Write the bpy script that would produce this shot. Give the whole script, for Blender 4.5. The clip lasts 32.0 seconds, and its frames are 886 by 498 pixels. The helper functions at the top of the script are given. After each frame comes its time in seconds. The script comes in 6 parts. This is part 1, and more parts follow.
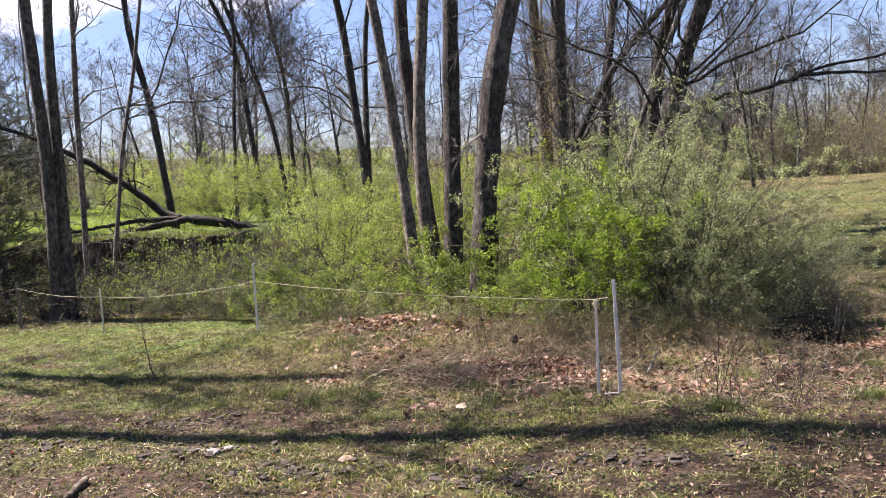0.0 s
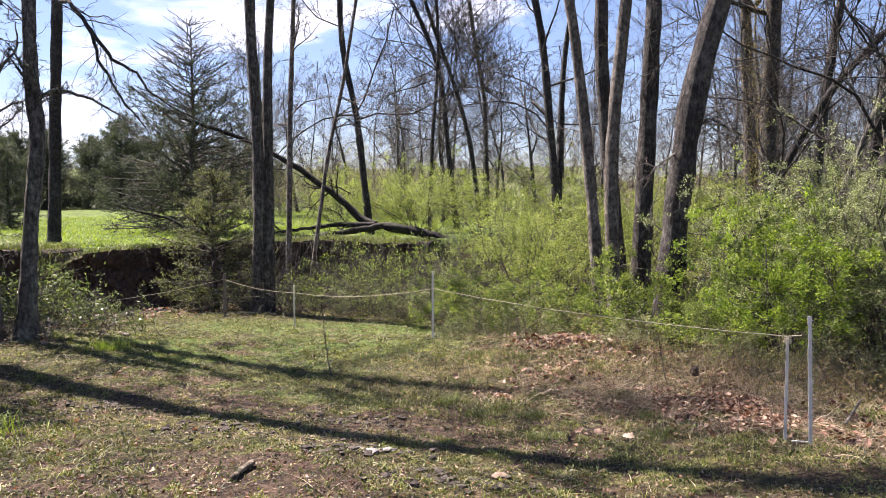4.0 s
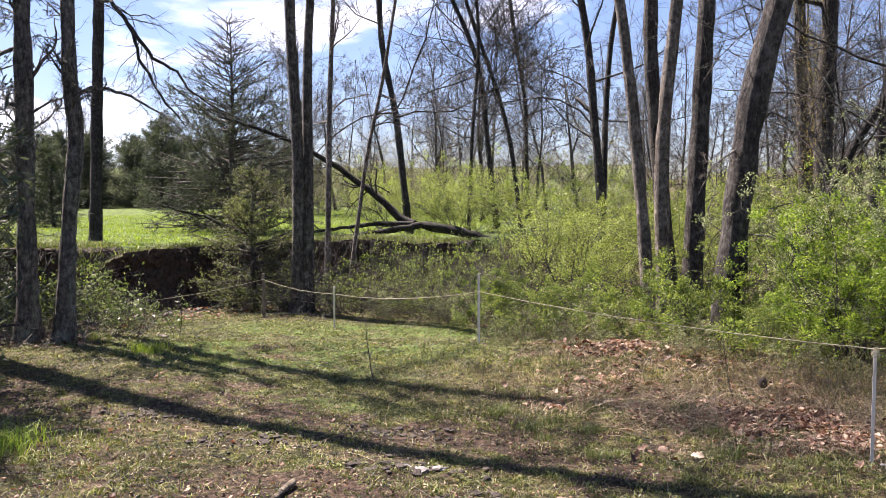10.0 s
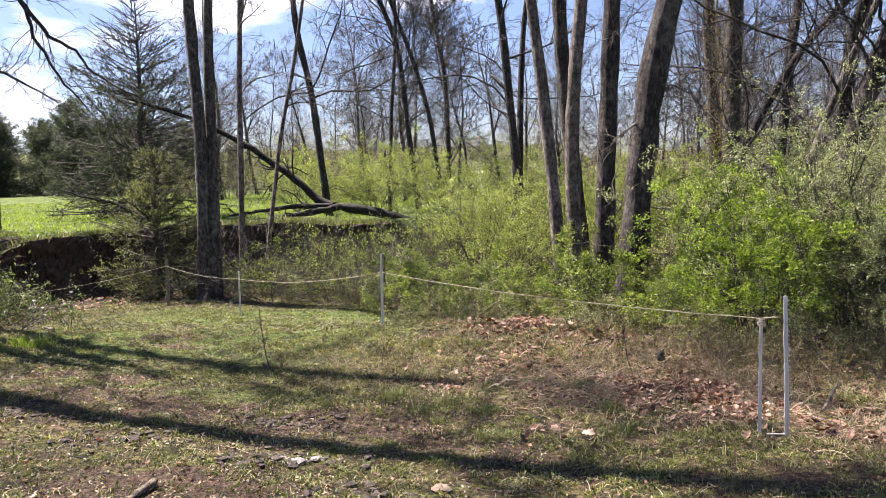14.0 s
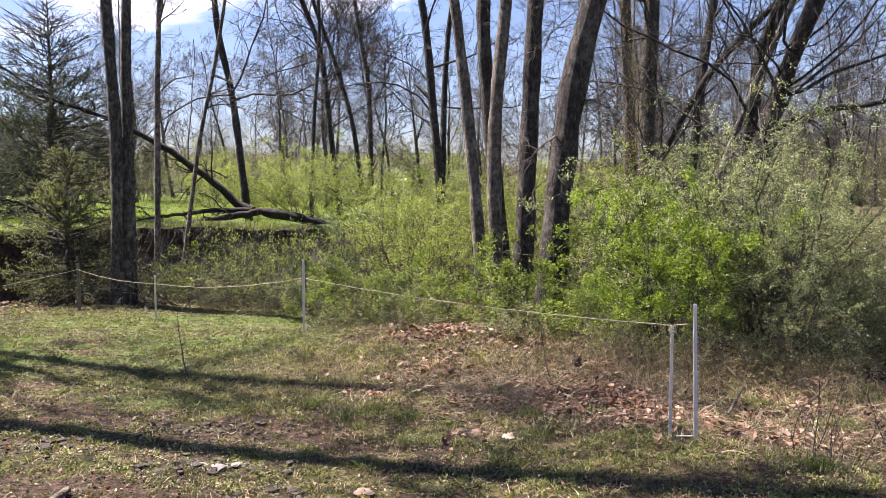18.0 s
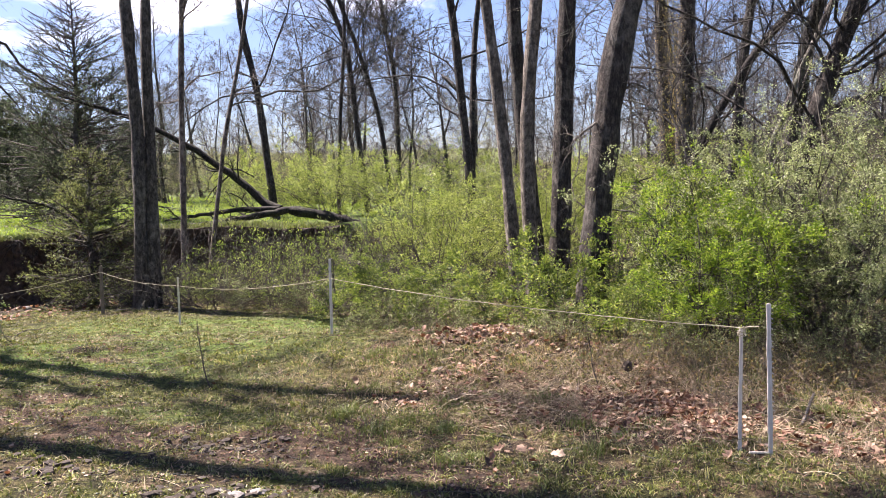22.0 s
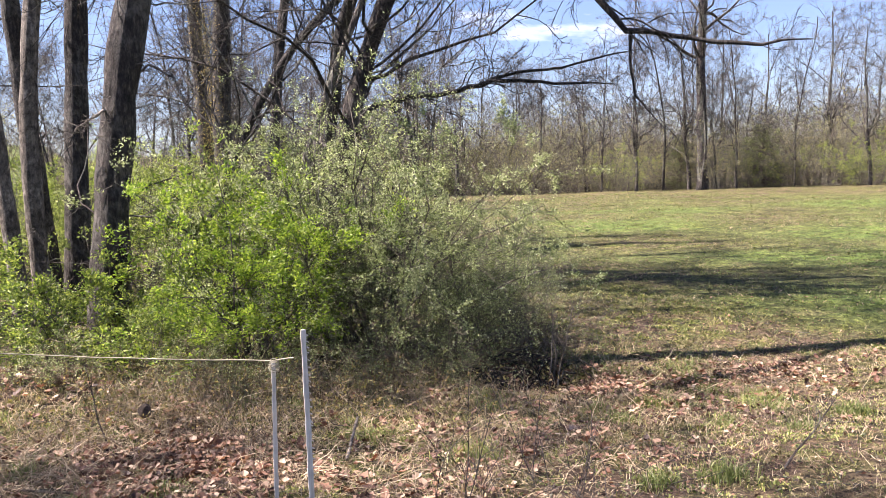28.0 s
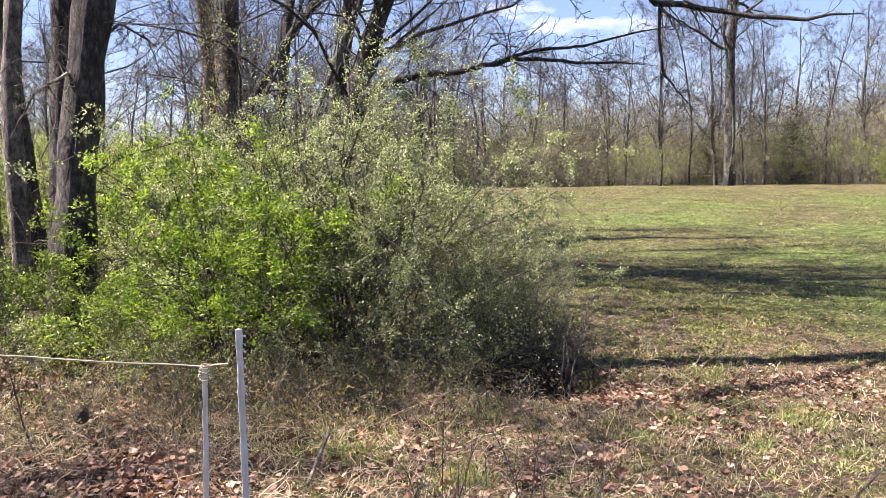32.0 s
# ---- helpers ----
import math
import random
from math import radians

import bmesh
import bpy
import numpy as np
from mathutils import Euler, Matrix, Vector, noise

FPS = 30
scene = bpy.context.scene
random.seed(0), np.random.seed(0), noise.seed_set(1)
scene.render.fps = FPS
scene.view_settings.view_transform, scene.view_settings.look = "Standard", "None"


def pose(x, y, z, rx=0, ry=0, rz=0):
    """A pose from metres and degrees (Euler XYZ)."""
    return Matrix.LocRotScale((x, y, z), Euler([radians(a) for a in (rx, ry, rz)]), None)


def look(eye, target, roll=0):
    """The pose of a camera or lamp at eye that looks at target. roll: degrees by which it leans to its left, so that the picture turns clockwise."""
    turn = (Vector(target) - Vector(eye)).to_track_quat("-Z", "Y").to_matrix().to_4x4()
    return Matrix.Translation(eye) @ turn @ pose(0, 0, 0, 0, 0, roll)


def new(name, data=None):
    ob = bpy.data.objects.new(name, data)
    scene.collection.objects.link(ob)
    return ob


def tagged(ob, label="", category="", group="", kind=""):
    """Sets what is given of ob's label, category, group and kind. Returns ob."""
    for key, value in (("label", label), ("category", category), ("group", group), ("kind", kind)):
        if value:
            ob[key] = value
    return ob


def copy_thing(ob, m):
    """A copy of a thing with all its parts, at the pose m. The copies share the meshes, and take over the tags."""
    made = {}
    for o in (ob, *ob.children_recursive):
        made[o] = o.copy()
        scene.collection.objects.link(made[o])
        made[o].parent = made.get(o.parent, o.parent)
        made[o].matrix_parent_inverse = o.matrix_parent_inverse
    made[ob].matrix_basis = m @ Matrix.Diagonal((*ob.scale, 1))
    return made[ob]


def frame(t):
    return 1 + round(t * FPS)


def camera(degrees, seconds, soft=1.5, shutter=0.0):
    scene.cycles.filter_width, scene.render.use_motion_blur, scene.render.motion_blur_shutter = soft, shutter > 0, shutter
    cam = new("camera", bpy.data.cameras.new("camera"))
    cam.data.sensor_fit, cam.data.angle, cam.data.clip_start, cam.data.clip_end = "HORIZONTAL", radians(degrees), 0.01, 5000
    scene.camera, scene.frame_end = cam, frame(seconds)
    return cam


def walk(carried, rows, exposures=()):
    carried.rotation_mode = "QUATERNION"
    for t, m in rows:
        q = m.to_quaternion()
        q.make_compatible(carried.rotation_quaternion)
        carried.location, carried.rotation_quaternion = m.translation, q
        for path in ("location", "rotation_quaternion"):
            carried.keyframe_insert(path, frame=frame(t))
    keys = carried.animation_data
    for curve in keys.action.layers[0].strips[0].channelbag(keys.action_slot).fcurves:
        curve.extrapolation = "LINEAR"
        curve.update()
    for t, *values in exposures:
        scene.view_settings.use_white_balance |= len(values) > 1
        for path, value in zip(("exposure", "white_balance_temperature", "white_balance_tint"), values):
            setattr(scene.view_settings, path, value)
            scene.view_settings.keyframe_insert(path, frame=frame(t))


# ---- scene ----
cam = camera(57.3, 32.0, soft=0.8)
PATH = [
    (0, (0.028, 0.092, 1.518), (0.025, 2.086, 1.375), -3.95),
    (0.5, (0.052, 0.117, 1.509), (0.049, 2.113, 1.386), -3.35),
    (1, (0.094, 0.198, 1.491), (0.061, 2.195, 1.394), -2.10),
    (1.5, (0.122, 0.249, 1.486), (-0.157, 2.227, 1.401), 0.88),
    (2, (0.135, 0.296, 1.489), (-0.158, 2.273, 1.396), 1.76),
    (2.5, (0.145, 0.302, 1.486), (-0.154, 2.278, 1.397), 1.15),
    (3, (0.117, 0.263, 1.477), (-0.278, 2.222, 1.393), 0.99),
    (3.5, (0.134, 0.259, 1.471), (-0.321, 2.205, 1.386), 0.30),
    (4, (0.154, 0.254, 1.468), (-0.310, 2.198, 1.387), -0.72),
    (4.5, (0.139, 0.250, 1.475), (-0.336, 2.191, 1.402), -1.23),
    (6.5, (0.147, 0.270, 1.464), (-0.346, 2.207, 1.397), -2.06),
    (7, (0.124, 0.313, 1.458), (-0.374, 2.248, 1.380), -2.17),
    (7.5, (0.002, 0.473, 1.465), (-0.505, 2.406, 1.384), -2.09),
    (8, (-0.104, 0.602, 1.483), (-0.639, 2.527, 1.402), -1.83),
    (8.5, (-0.097, 0.652, 1.492), (-0.656, 2.571, 1.417), -1.17),
    (9, (-0.086, 0.659, 1.484), (-0.658, 2.574, 1.409), -0.99),
    (9.5, (-0.083, 0.662, 1.491), (-0.650, 2.579, 1.413), -0.78),
    (10, (-0.084, 0.675, 1.483), (-0.635, 2.596, 1.400), -0.66),
    (10.5, (-0.085, 0.674, 1.489), (-0.596, 2.606, 1.402), -0.19),
    (11, (-0.134, 0.664, 1.480), (-0.652, 2.593, 1.390), 0.10),
    (11.5, (-0.132, 0.658, 1.466), (-0.663, 2.584, 1.372), 0.28),
    (12, (-0.140, 0.662, 1.463), (-0.678, 2.586, 1.363), 0.06),
    (12.5, (-0.104, 0.688, 1.459), (-0.646, 2.610, 1.350), -0.34),
    (13, (0.015, 0.871, 1.445), (-0.529, 2.792, 1.331), -0.75),
    (13.5, (0.170, 1.007, 1.423), (-0.371, 2.929, 1.303), -1.34),
    (14, (0.215, 1.052, 1.431), (-0.171, 3.010, 1.299), -1.79),
    (14.5, (0.198, 1.036, 1.426), (-0.144, 3.001, 1.289), -1.52),
    (15, (0.190, 1.016, 1.414), (-0.072, 2.994, 1.270), -0.99),
    (15.5, (0.205, 0.997, 1.418), (-0.036, 2.977, 1.273), -0.65),
    (17.5, (0.197, 0.980, 1.426), (0.002, 2.967, 1.304), -0.78),
    (18, (0.199, 0.972, 1.430), (0.006, 2.960, 1.312), -0.67),
    (18.5, (0.196, 0.964, 1.427), (0.005, 2.952, 1.314), -0.47),
    (19, (0.189, 0.955, 1.430), (-0.000, 2.943, 1.319), -0.37),
    (19.5, (0.168, 0.957, 1.430), (-0.027, 2.944, 1.318), -0.38),
    (20, (0.131, 1.008, 1.431), (-0.079, 2.993, 1.310), -0.60),
    (20.5, (-0.012, 1.111, 1.448), (-0.248, 3.094, 1.329), -1.05),
    (21, (-0.147, 1.201, 1.442), (-0.405, 3.180, 1.323), -1.48),
    (21.5, (-0.105, 1.385, 1.408), (-0.374, 3.363, 1.286), -1.60),
    (22, (0.063, 1.604, 1.401), (-0.200, 3.583, 1.275), -1.69),
    (22.5, (0.163, 1.725, 1.382), (0.089, 3.719, 1.243), -1.27),
    (23, (0.213, 1.992, 1.386), (0.324, 3.986, 1.262), -0.65),
    (23.5, (0.236, 2.202, 1.383), (0.347, 4.195, 1.255), -0.55),
    (24, (0.364, 2.469, 1.371), (0.246, 4.464, 1.282), -0.95),
    (24.5, (0.441, 2.599, 1.346), (0.329, 4.594, 1.253), -1.54),
    (25, (0.464, 2.761, 1.334), (0.518, 4.757, 1.219), -2.05),
    (25.5, (0.405, 2.829, 1.417), (0.674, 4.805, 1.274), -3.27),
    (26, (0.413, 2.973, 1.362), (0.937, 4.897, 1.213), -1.90),
    (26.5, (0.439, 2.987, 1.359), (1.058, 4.882, 1.206), -1.62),
    (28.5, (0.477, 2.878, 1.383), (1.322, 4.685, 1.236), -1.59),
    (29, (0.484, 2.863, 1.379), (1.368, 4.651, 1.231), -1.41),
    (29.5, (0.494, 2.876, 1.369), (1.399, 4.653, 1.216), -0.97),
    (30, (0.503, 2.926, 1.365), (1.415, 4.699, 1.207), -0.45),
    (30.5, (0.674, 3.058, 1.334), (1.543, 4.852, 1.175), -0.74),
    (31, (0.870, 3.198, 1.323), (1.623, 5.044, 1.167), -0.87),
    (31.5, (0.985, 3.442, 1.277), (1.739, 5.286, 1.098), -0.66),
    (32, (1.041, 3.720, 1.257), (1.786, 5.569, 1.089), -0.58),
]
walk(cam, [(t, look(eye, target, roll)) for t, eye, target, roll in PATH], exposures=[(0, 2.1, 6620, 23), (21, 2.1, 6620, 24), (23, 2.3, 6650, 25), (25, 2.23, 6650, 25), (26.5, 2.37, 6610, 24), (32, 2.34, 6600, 23)])

# ---- light ----
SUN_DIR = Vector((-0.92, 0.385, 0.0)).normalized()
SUN_EL = radians(57)
world = bpy.data.worlds.new("world")
scene.world = world
world.use_nodes = True
wt = world.node_tree
wt.nodes.clear()


def wn(kind, **inputs):
    n = wt.nodes.new(kind)
    for k, v in inputs.items():
        n.inputs[k.replace("_", " ")].default_value = v
    return n


sky = wn("ShaderNodeTexSky")
sky.sky_type, sky.sun_disc = "NISHITA", False
sky.sun_elevation, sky.sun_rotation = SUN_EL, math.atan2(SUN_DIR.x, SUN_DIR.y) % (2 * math.pi)
sky.air_density, sky.dust_density, sky.ozone_density = 1.2, 0.5, 5.0
tc = wn("ShaderNodeTexCoord")
mp = wn("ShaderNodeMapping")
mp.inputs["Scale"].default_value = (1.0, 1.0, 2.6)
mp.inputs["Location"].default_value = (0.35, 0.1, 0.12)
cn = wn("ShaderNodeTexNoise", Scale=2.3, Detail=7.0, Roughness=0.55, Distortion=0.25)
ramp = wn("ShaderNodeValToRGB")
ramp.color_ramp.elements[0].position, ramp.color_ramp.elements[1].position = 0.575, 0.72
mixc = wn("ShaderNodeMix")
mixc.data_type = "RGBA"
mixc.inputs["B"].default_value = (16.4, 16.6, 17.2, 1)
bg = wn("ShaderNodeBackground", Strength=0.0345)
wo = wn("ShaderNodeOutputWorld")
wt.links.new(tc.outputs["Generated"], mp.inputs["Vector"])
wt.links.new(mp.outputs["Vector"], cn.inputs["Vector"])
wt.links.new(cn.outputs["Fac"], ramp.inputs["Fac"])
wt.links.new(ramp.outputs["Color"], mixc.inputs["Factor"])
tint = wn("ShaderNodeMix")
tint.data_type, tint.blend_type = "RGBA", "MULTIPLY"
tint.inputs["Factor"].default_value = 1.0
tint.inputs["B"].default_value = (1.13, 1.1, 1.2, 1)
wt.links.new(sky.outputs["Color"], tint.inputs["A"])
wt.links.new(tint.outputs["Result"], mixc.inputs["A"])
wt.links.new(mixc.outputs["Result"], bg.inputs["Color"])
wt.links.new(bg.outputs["Background"], wo.inputs["Surface"])

sun_data = bpy.data.lights.new("sun", "SUN")
sun_data.energy, sun_data.angle, sun_data.color = 5.0, radians(0.55), (1.0, 0.93, 0.83)
sun = new("sun", sun_data)
to_sun = Vector((SUN_DIR.x * math.cos(SUN_EL), SUN_DIR.y * math.cos(SUN_EL), math.sin(SUN_EL)))
sun.matrix_world = look(to_sun * 60, (0, 0, 0))

# ---- materials ----


def material(name):
    m = bpy.data.materials.new(name)
    m.use_nodes = True
    nt = m.node_tree
    nt.nodes.clear()
    out = nt.nodes.new("ShaderNodeOutputMaterial")
    bsdf = nt.nodes.new("ShaderNodeBsdfPrincipled")
    nt.links.new(bsdf.outputs["BSDF"], out.inputs["Surface"])
    return m, nt, bsdf, out


def noise_node(nt, scale, detail=5.0, rough=0.6, coord="Object", stretch=(1, 1, 1)):
    co = nt.nodes.new("ShaderNodeTexCoord")
    ma = nt.nodes.new("ShaderNodeMapping")
    ma.inputs["Scale"].default_value = stretch
    n = nt.nodes.new("ShaderNodeTexNoise")
    n.inputs["Scale"].default_value, n.inputs["Detail"].default_value, n.inputs["Roughness"].default_value = scale, detail, rough
    nt.links.new(co.outputs[coord], ma.inputs["Vector"])
    nt.links.new(ma.outputs["Vector"], n.inputs["Vector"])
    return n


def ramp_node(nt, source, stops):
    r = nt.nodes.new("ShaderNodeValToRGB")
    e = r.color_ramp.elements
    while len(e) < len(stops):
        e.new(0.5)
    for el, (p, c) in zip(e, stops):
        el.position, el.color = p, (*c, 1)
    nt.links.new(source, r.inputs["Fac"])
    return r.outputs["Color"]


def mix_node(nt, fac, a, b, blend="MIX"):
    n = nt.nodes.new("ShaderNodeMix")
    n.data_type, n.blend_type = "RGBA", blend
    for key, v in (("Factor", fac), ("A", a), ("B", b)):
        if hasattr(v, "is_linked"):
            nt.links.new(v, n.inputs[key])
        elif isinstance(v, (int, float)):
            n.inputs[key].default_value = v
        else:
            n.inputs[key].default_value = (*v, 1)
    return n.outputs["Result"]


def bump_node(nt, bsdf, height, strength, distance):
    b = nt.nodes.new("ShaderNodeBump")
    b.inputs["Strength"].default_value, b.inputs["Distance"].default_value = strength, distance
    nt.links.new(height, b.inputs["Height"])
    nt.links.new(b.outputs["Normal"], bsdf.inputs["Normal"])


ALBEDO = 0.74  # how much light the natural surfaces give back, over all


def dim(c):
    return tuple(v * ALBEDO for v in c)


def bark_material(name, dark, mid, pale, furrow=22.0, lichen=(0.30, 0.33, 0.25), lichen_amount=0.35):
    m, nt, bsdf, out = material(name)
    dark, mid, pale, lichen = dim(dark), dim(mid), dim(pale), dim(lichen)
    fine = noise_node(nt, furrow, 7, 0.75, "Object", (1, 1, 0.28))
    plates = noise_node(nt, furrow * 0.32, 5, 0.7, "Object", (1, 1, 0.35))
    big = noise_node(nt, 2.3, 5, 0.65, "Object", (1, 1, 0.6))
    col = ramp_node(nt, fine.outputs["Fac"], [(0.34, dark), (0.5, mid), (0.68, pale)])
    # darker where the plate noise is low, paler where it is high
    plate_tone = ramp_node(nt, plates.outputs["Fac"], [(0.36, (0.6, 0.58, 0.57)), (0.56, (1.12, 1.1, 1.08))])
    col = mix_node(nt, 1.0, col, plate_tone, "MULTIPLY")
    patch = ramp_node(nt, big.outputs["Fac"], [(0.49, (0, 0, 0)), (0.57, (lichen_amount,) * 3)])
    col = mix_node(nt, patch, col, lichen)
    spots = noise_node(nt, 13.0, 7, 0.75, "Object", (1, 1, 0.7))
    col = mix_node(nt, 1.0, col, ramp_node(nt, spots.outputs["Fac"], [(0.4, (0.35, 0.34, 0.33)), (0.52, (1, 1, 1)), (0.64, (1.6, 1.58, 1.55))]), "MULTIPLY")
    nt.links.new(col, bsdf.inputs["Base Color"])
    bsdf.inputs["Roughness"].default_value = 0.92
    both = nt.nodes.new("ShaderNodeMath")
    both.operation = "ADD"
    nt.links.new(fine.outputs["Fac"], both.inputs[0])
    nt.links.new(plates.outputs["Fac"], both.inputs[1])
    bump_node(nt, bsdf, both.outputs["Value"], 1.0, 0.06)
    return m


def leaf_material(name, stops, through_light=0.45, rough=0.5, warm=(1.0, 1.05, 0.5), withered=None, single=False):
    """Thin leaves: each takes its own tint, and lets light through."""
    m, nt, bsdf, out = material(name)
    geo = nt.nodes.new("ShaderNodeNewGeometry")
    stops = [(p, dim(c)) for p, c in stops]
    if single:
        geo = nt.nodes.new("ShaderNodeObjectInfo")
    col = ramp_node(nt, geo.outputs["Random" if single else "Random Per Island"], stops)
    big = noise_node(nt, 1.7, 4, 0.6)
    shade = ramp_node(nt, big.outputs["Fac"], [(0.34, (0.66, 0.68, 0.66)), (0.66, (1.28, 1.26, 1.2))])
    col = mix_node(nt, 1.0, col, shade, "MULTIPLY")
    if withered:
        wide, tight = noise_node(nt, 0.9, 5, 0.62), noise_node(nt, 5.0, 4, 0.6)
        dry = ramp_node(nt, wide.outputs["Fac"], [(0.51, (0, 0, 0)), (0.62, (0.9, 0.9, 0.9))])
        col = mix_node(nt, dry, col, mix_node(nt, 0.65, col, dim(withered)))
        col = mix_node(nt, 1.0, col, ramp_node(nt, tight.outputs["Fac"], [(0.36, (0.42, 0.42, 0.4)), (0.52, (0.95, 0.95, 0.95)), (0.66, (1.3, 1.28, 1.25))]), "MULTIPLY")
    nt.links.new(col, bsdf.inputs["Base Color"])
    bsdf.inputs["Roughness"].default_value = rough
    tr = nt.nodes.new("ShaderNodeBsdfTranslucent")
    nt.links.new(mix_node(nt, 1.0, col, warm, "MULTIPLY"), tr.inputs["Color"])
    ms = nt.nodes.new("ShaderNodeMixShader")
    ms.inputs["Fac"].default_value = through_light
    nt.links.new(bsdf.outputs["BSDF"], ms.inputs[1])
    nt.links.new(tr.outputs["BSDF"], ms.inputs[2])
    nt.links.new(ms.outputs["Shader"], out.inputs["Surface"])
    return m


def plain_material(name, a, b, scale=30, rough=0.8, bump=0.3, distance=0.004, stretch=(1, 1, 1)):
    m, nt, bsdf, out = material(name)
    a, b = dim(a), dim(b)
    n1 = noise_node(nt, scale, 6, 0.65, "Object", stretch)
    n2 = noise_node(nt, scale / 9, 3, 0.5)
    col = ramp_node(nt, n1.outputs["Fac"], [(0.3, a), (0.7, b)])
    col = mix_node(nt, ramp_node(nt, n2.outputs["Fac"], [(0.4, (0, 0, 0)), (0.75, (0.45,) * 3)]), col, [c * 0.55 for c in a])
    nt.links.new(col, bsdf.inputs["Base Color"])
    bsdf.inputs["Roughness"].default_value = rough
    bump_node(nt, bsdf, n1.outputs["Fac"], bump, distance)
    return m


def ground_material():
    m, nt, bsdf, out = material("ground")
    fine = noise_node(nt, 60, 8, 0.8)
    clump = noise_node(nt, 13, 6, 0.7)
    mid = noise_node(nt, 2.4, 6, 0.66)
    big = noise_node(nt, 0.35, 4, 0.55)
    add = nt.nodes.new("ShaderNodeMath")
    add.operation = "MULTIPLY_ADD"
    nt.links.new(clump.outputs["Fac"], add.inputs[0])
    add.inputs[1].default_value = 0.8
    less = nt.nodes.new("ShaderNodeMath")
    less.operation = "MULTIPLY_ADD"
    nt.links.new(fine.outputs["Fac"], less.inputs[0])
    less.inputs[1].default_value, less.inputs[2].default_value = 0.9, -0.35
    nt.links.new(less.outputs["Value"], add.inputs[2])
    tone = add.outputs["Value"]
    # the darkest grass stop paints in the shade between blades
    grass = ramp_node(nt, tone, [(0.36, (0.013, 0.011, 0.006)), (0.52, (0.095, 0.108, 0.025)), (0.7, (0.3, 0.315, 0.09))])
    straw = ramp_node(nt, tone, [(0.36, (0.018, 0.012, 0.008)), (0.52, (0.135, 0.095, 0.06)), (0.7, (0.4, 0.315, 0.205))])
    soil = ramp_node(nt, tone, [(0.34, (0.017, 0.011, 0.008)), (0.52, (0.115, 0.078, 0.054)), (0.7, (0.31, 0.225, 0.16))])
    lush = ramp_node(nt, tone, [(0.34, (0.022, 0.034, 0.009)), (0.5, (0.1, 0.165, 0.03)), (0.68, (0.26, 0.35, 0.08))])
    litter = ramp_node(nt, tone, [(0.34, (0.035, 0.023, 0.017)), (0.5, (0.17, 0.11, 0.08)), (0.68, (0.42, 0.31, 0.23))])
    col = mix_node(nt, ramp_node(nt, mid.outputs["Fac"], [(0.42, (0, 0, 0)), (0.58, (1, 1, 1))]), grass, straw)
    col = mix_node(nt, ramp_node(nt, big.outputs["Fac"], [(0.45, (0, 0, 0)), (0.7, (0.5,) * 3)]), col, grass)

    def mask(key):
        a = nt.nodes.new("ShaderNodeAttribute")
        a.attribute_name = key
        mul = nt.nodes.new("ShaderNodeMath")
        mul.operation = "MULTIPLY_ADD"
        nt.links.new(mid.outputs["Fac"], mul.inputs[0])
        mul.inputs[1].default_value = 0.9
        nt.links.new(a.outputs["Fac"], mul.inputs[2])
        return ramp_node(nt, mul.outputs["Value"], [(0.62, (0, 0, 0)), (0.95, (1, 1, 1))])

    sward = noise_node(nt, 1.5, 6, 0.72)
    lush = mix_node(nt, ramp_node(nt, sward.outputs["Fac"], [(0.53, (0, 0, 0)), (0.64, (0.6, 0.6, 0.6))]), lush, straw)
    col = mix_node(nt, mask("lush"), col, lush)
    col = mix_node(nt, mask("litter"), col, litter)
    col = mix_node(nt, mask("soil"), col, soil)
    mottle = noise_node(nt, 0.8, 5, 0.7)
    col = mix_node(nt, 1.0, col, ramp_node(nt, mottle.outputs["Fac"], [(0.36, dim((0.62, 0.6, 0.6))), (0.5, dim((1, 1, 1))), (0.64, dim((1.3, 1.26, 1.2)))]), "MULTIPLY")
    # lighter tufts, with the shaded gaps between them painted into the colour
    tussock_shade = noise_node(nt, 4.5, 4, 0.7)
    col = mix_node(nt, 1.0, col, ramp_node(nt, tussock_shade.outputs["Fac"], [(0.36, (0.44, 0.45, 0.44)), (0.52, (1, 1, 1)), (0.66, (1.32, 1.3, 1.24))]), "MULTIPLY")
    nt.links.new(col, bsdf.inputs["Base Color"])
    bsdf.inputs["Roughness"].default_value = 0.95
    bsdf.inputs["Specular IOR Level"].default_value = 0.2
    bump_node(nt, bsdf, tone, 1.0, 0.05)
    return m


GROUND = ground_material()
BARK = bark_material("grey_brown_bark", (0.045, 0.041, 0.038), (0.17, 0.157, 0.145), (0.36, 0.34, 0.31), lichen_amount=0.5)
BARK_DARK = bark_material("dark_bark", (0.009, 0.008, 0.0075), (0.04, 0.036, 0.033), (0.105, 0.096, 0.09), 30, (0.1, 0.097, 0.09), lichen_amount=0.5)
BARK_GREY = bark_material("grey_bark", (0.025, 0.022, 0.02), (0.1, 0.09, 0.081), (0.24, 0.22, 0.2), 26, (0.24, 0.23, 0.2), lichen_amount=0.5)
BARK_BROWN = bark_material("brown_bark", (0.011, 0.009, 0.008), (0.044, 0.036, 0.031), (0.135, 0.118, 0.103), 26, (0.18, 0.17, 0.15), lichen_amount=0.5)
BARK_PALE = bark_material("pale_bark", (0.07, 0.06, 0.051), (0.2, 0.178, 0.153), (0.4, 0.365, 0.32), 9, (0.09, 0.075, 0.06), 0.6)
BARK_FAR = bark_material("far_bark", (0.022, 0.018, 0.018), (0.065, 0.055, 0.053), (0.15, 0.13, 0.125), 10)
TWIG = bark_material("twig_bark", (0.035, 0.027, 0.026), (0.09, 0.074, 0.07), (0.18, 0.155, 0.148), 30)
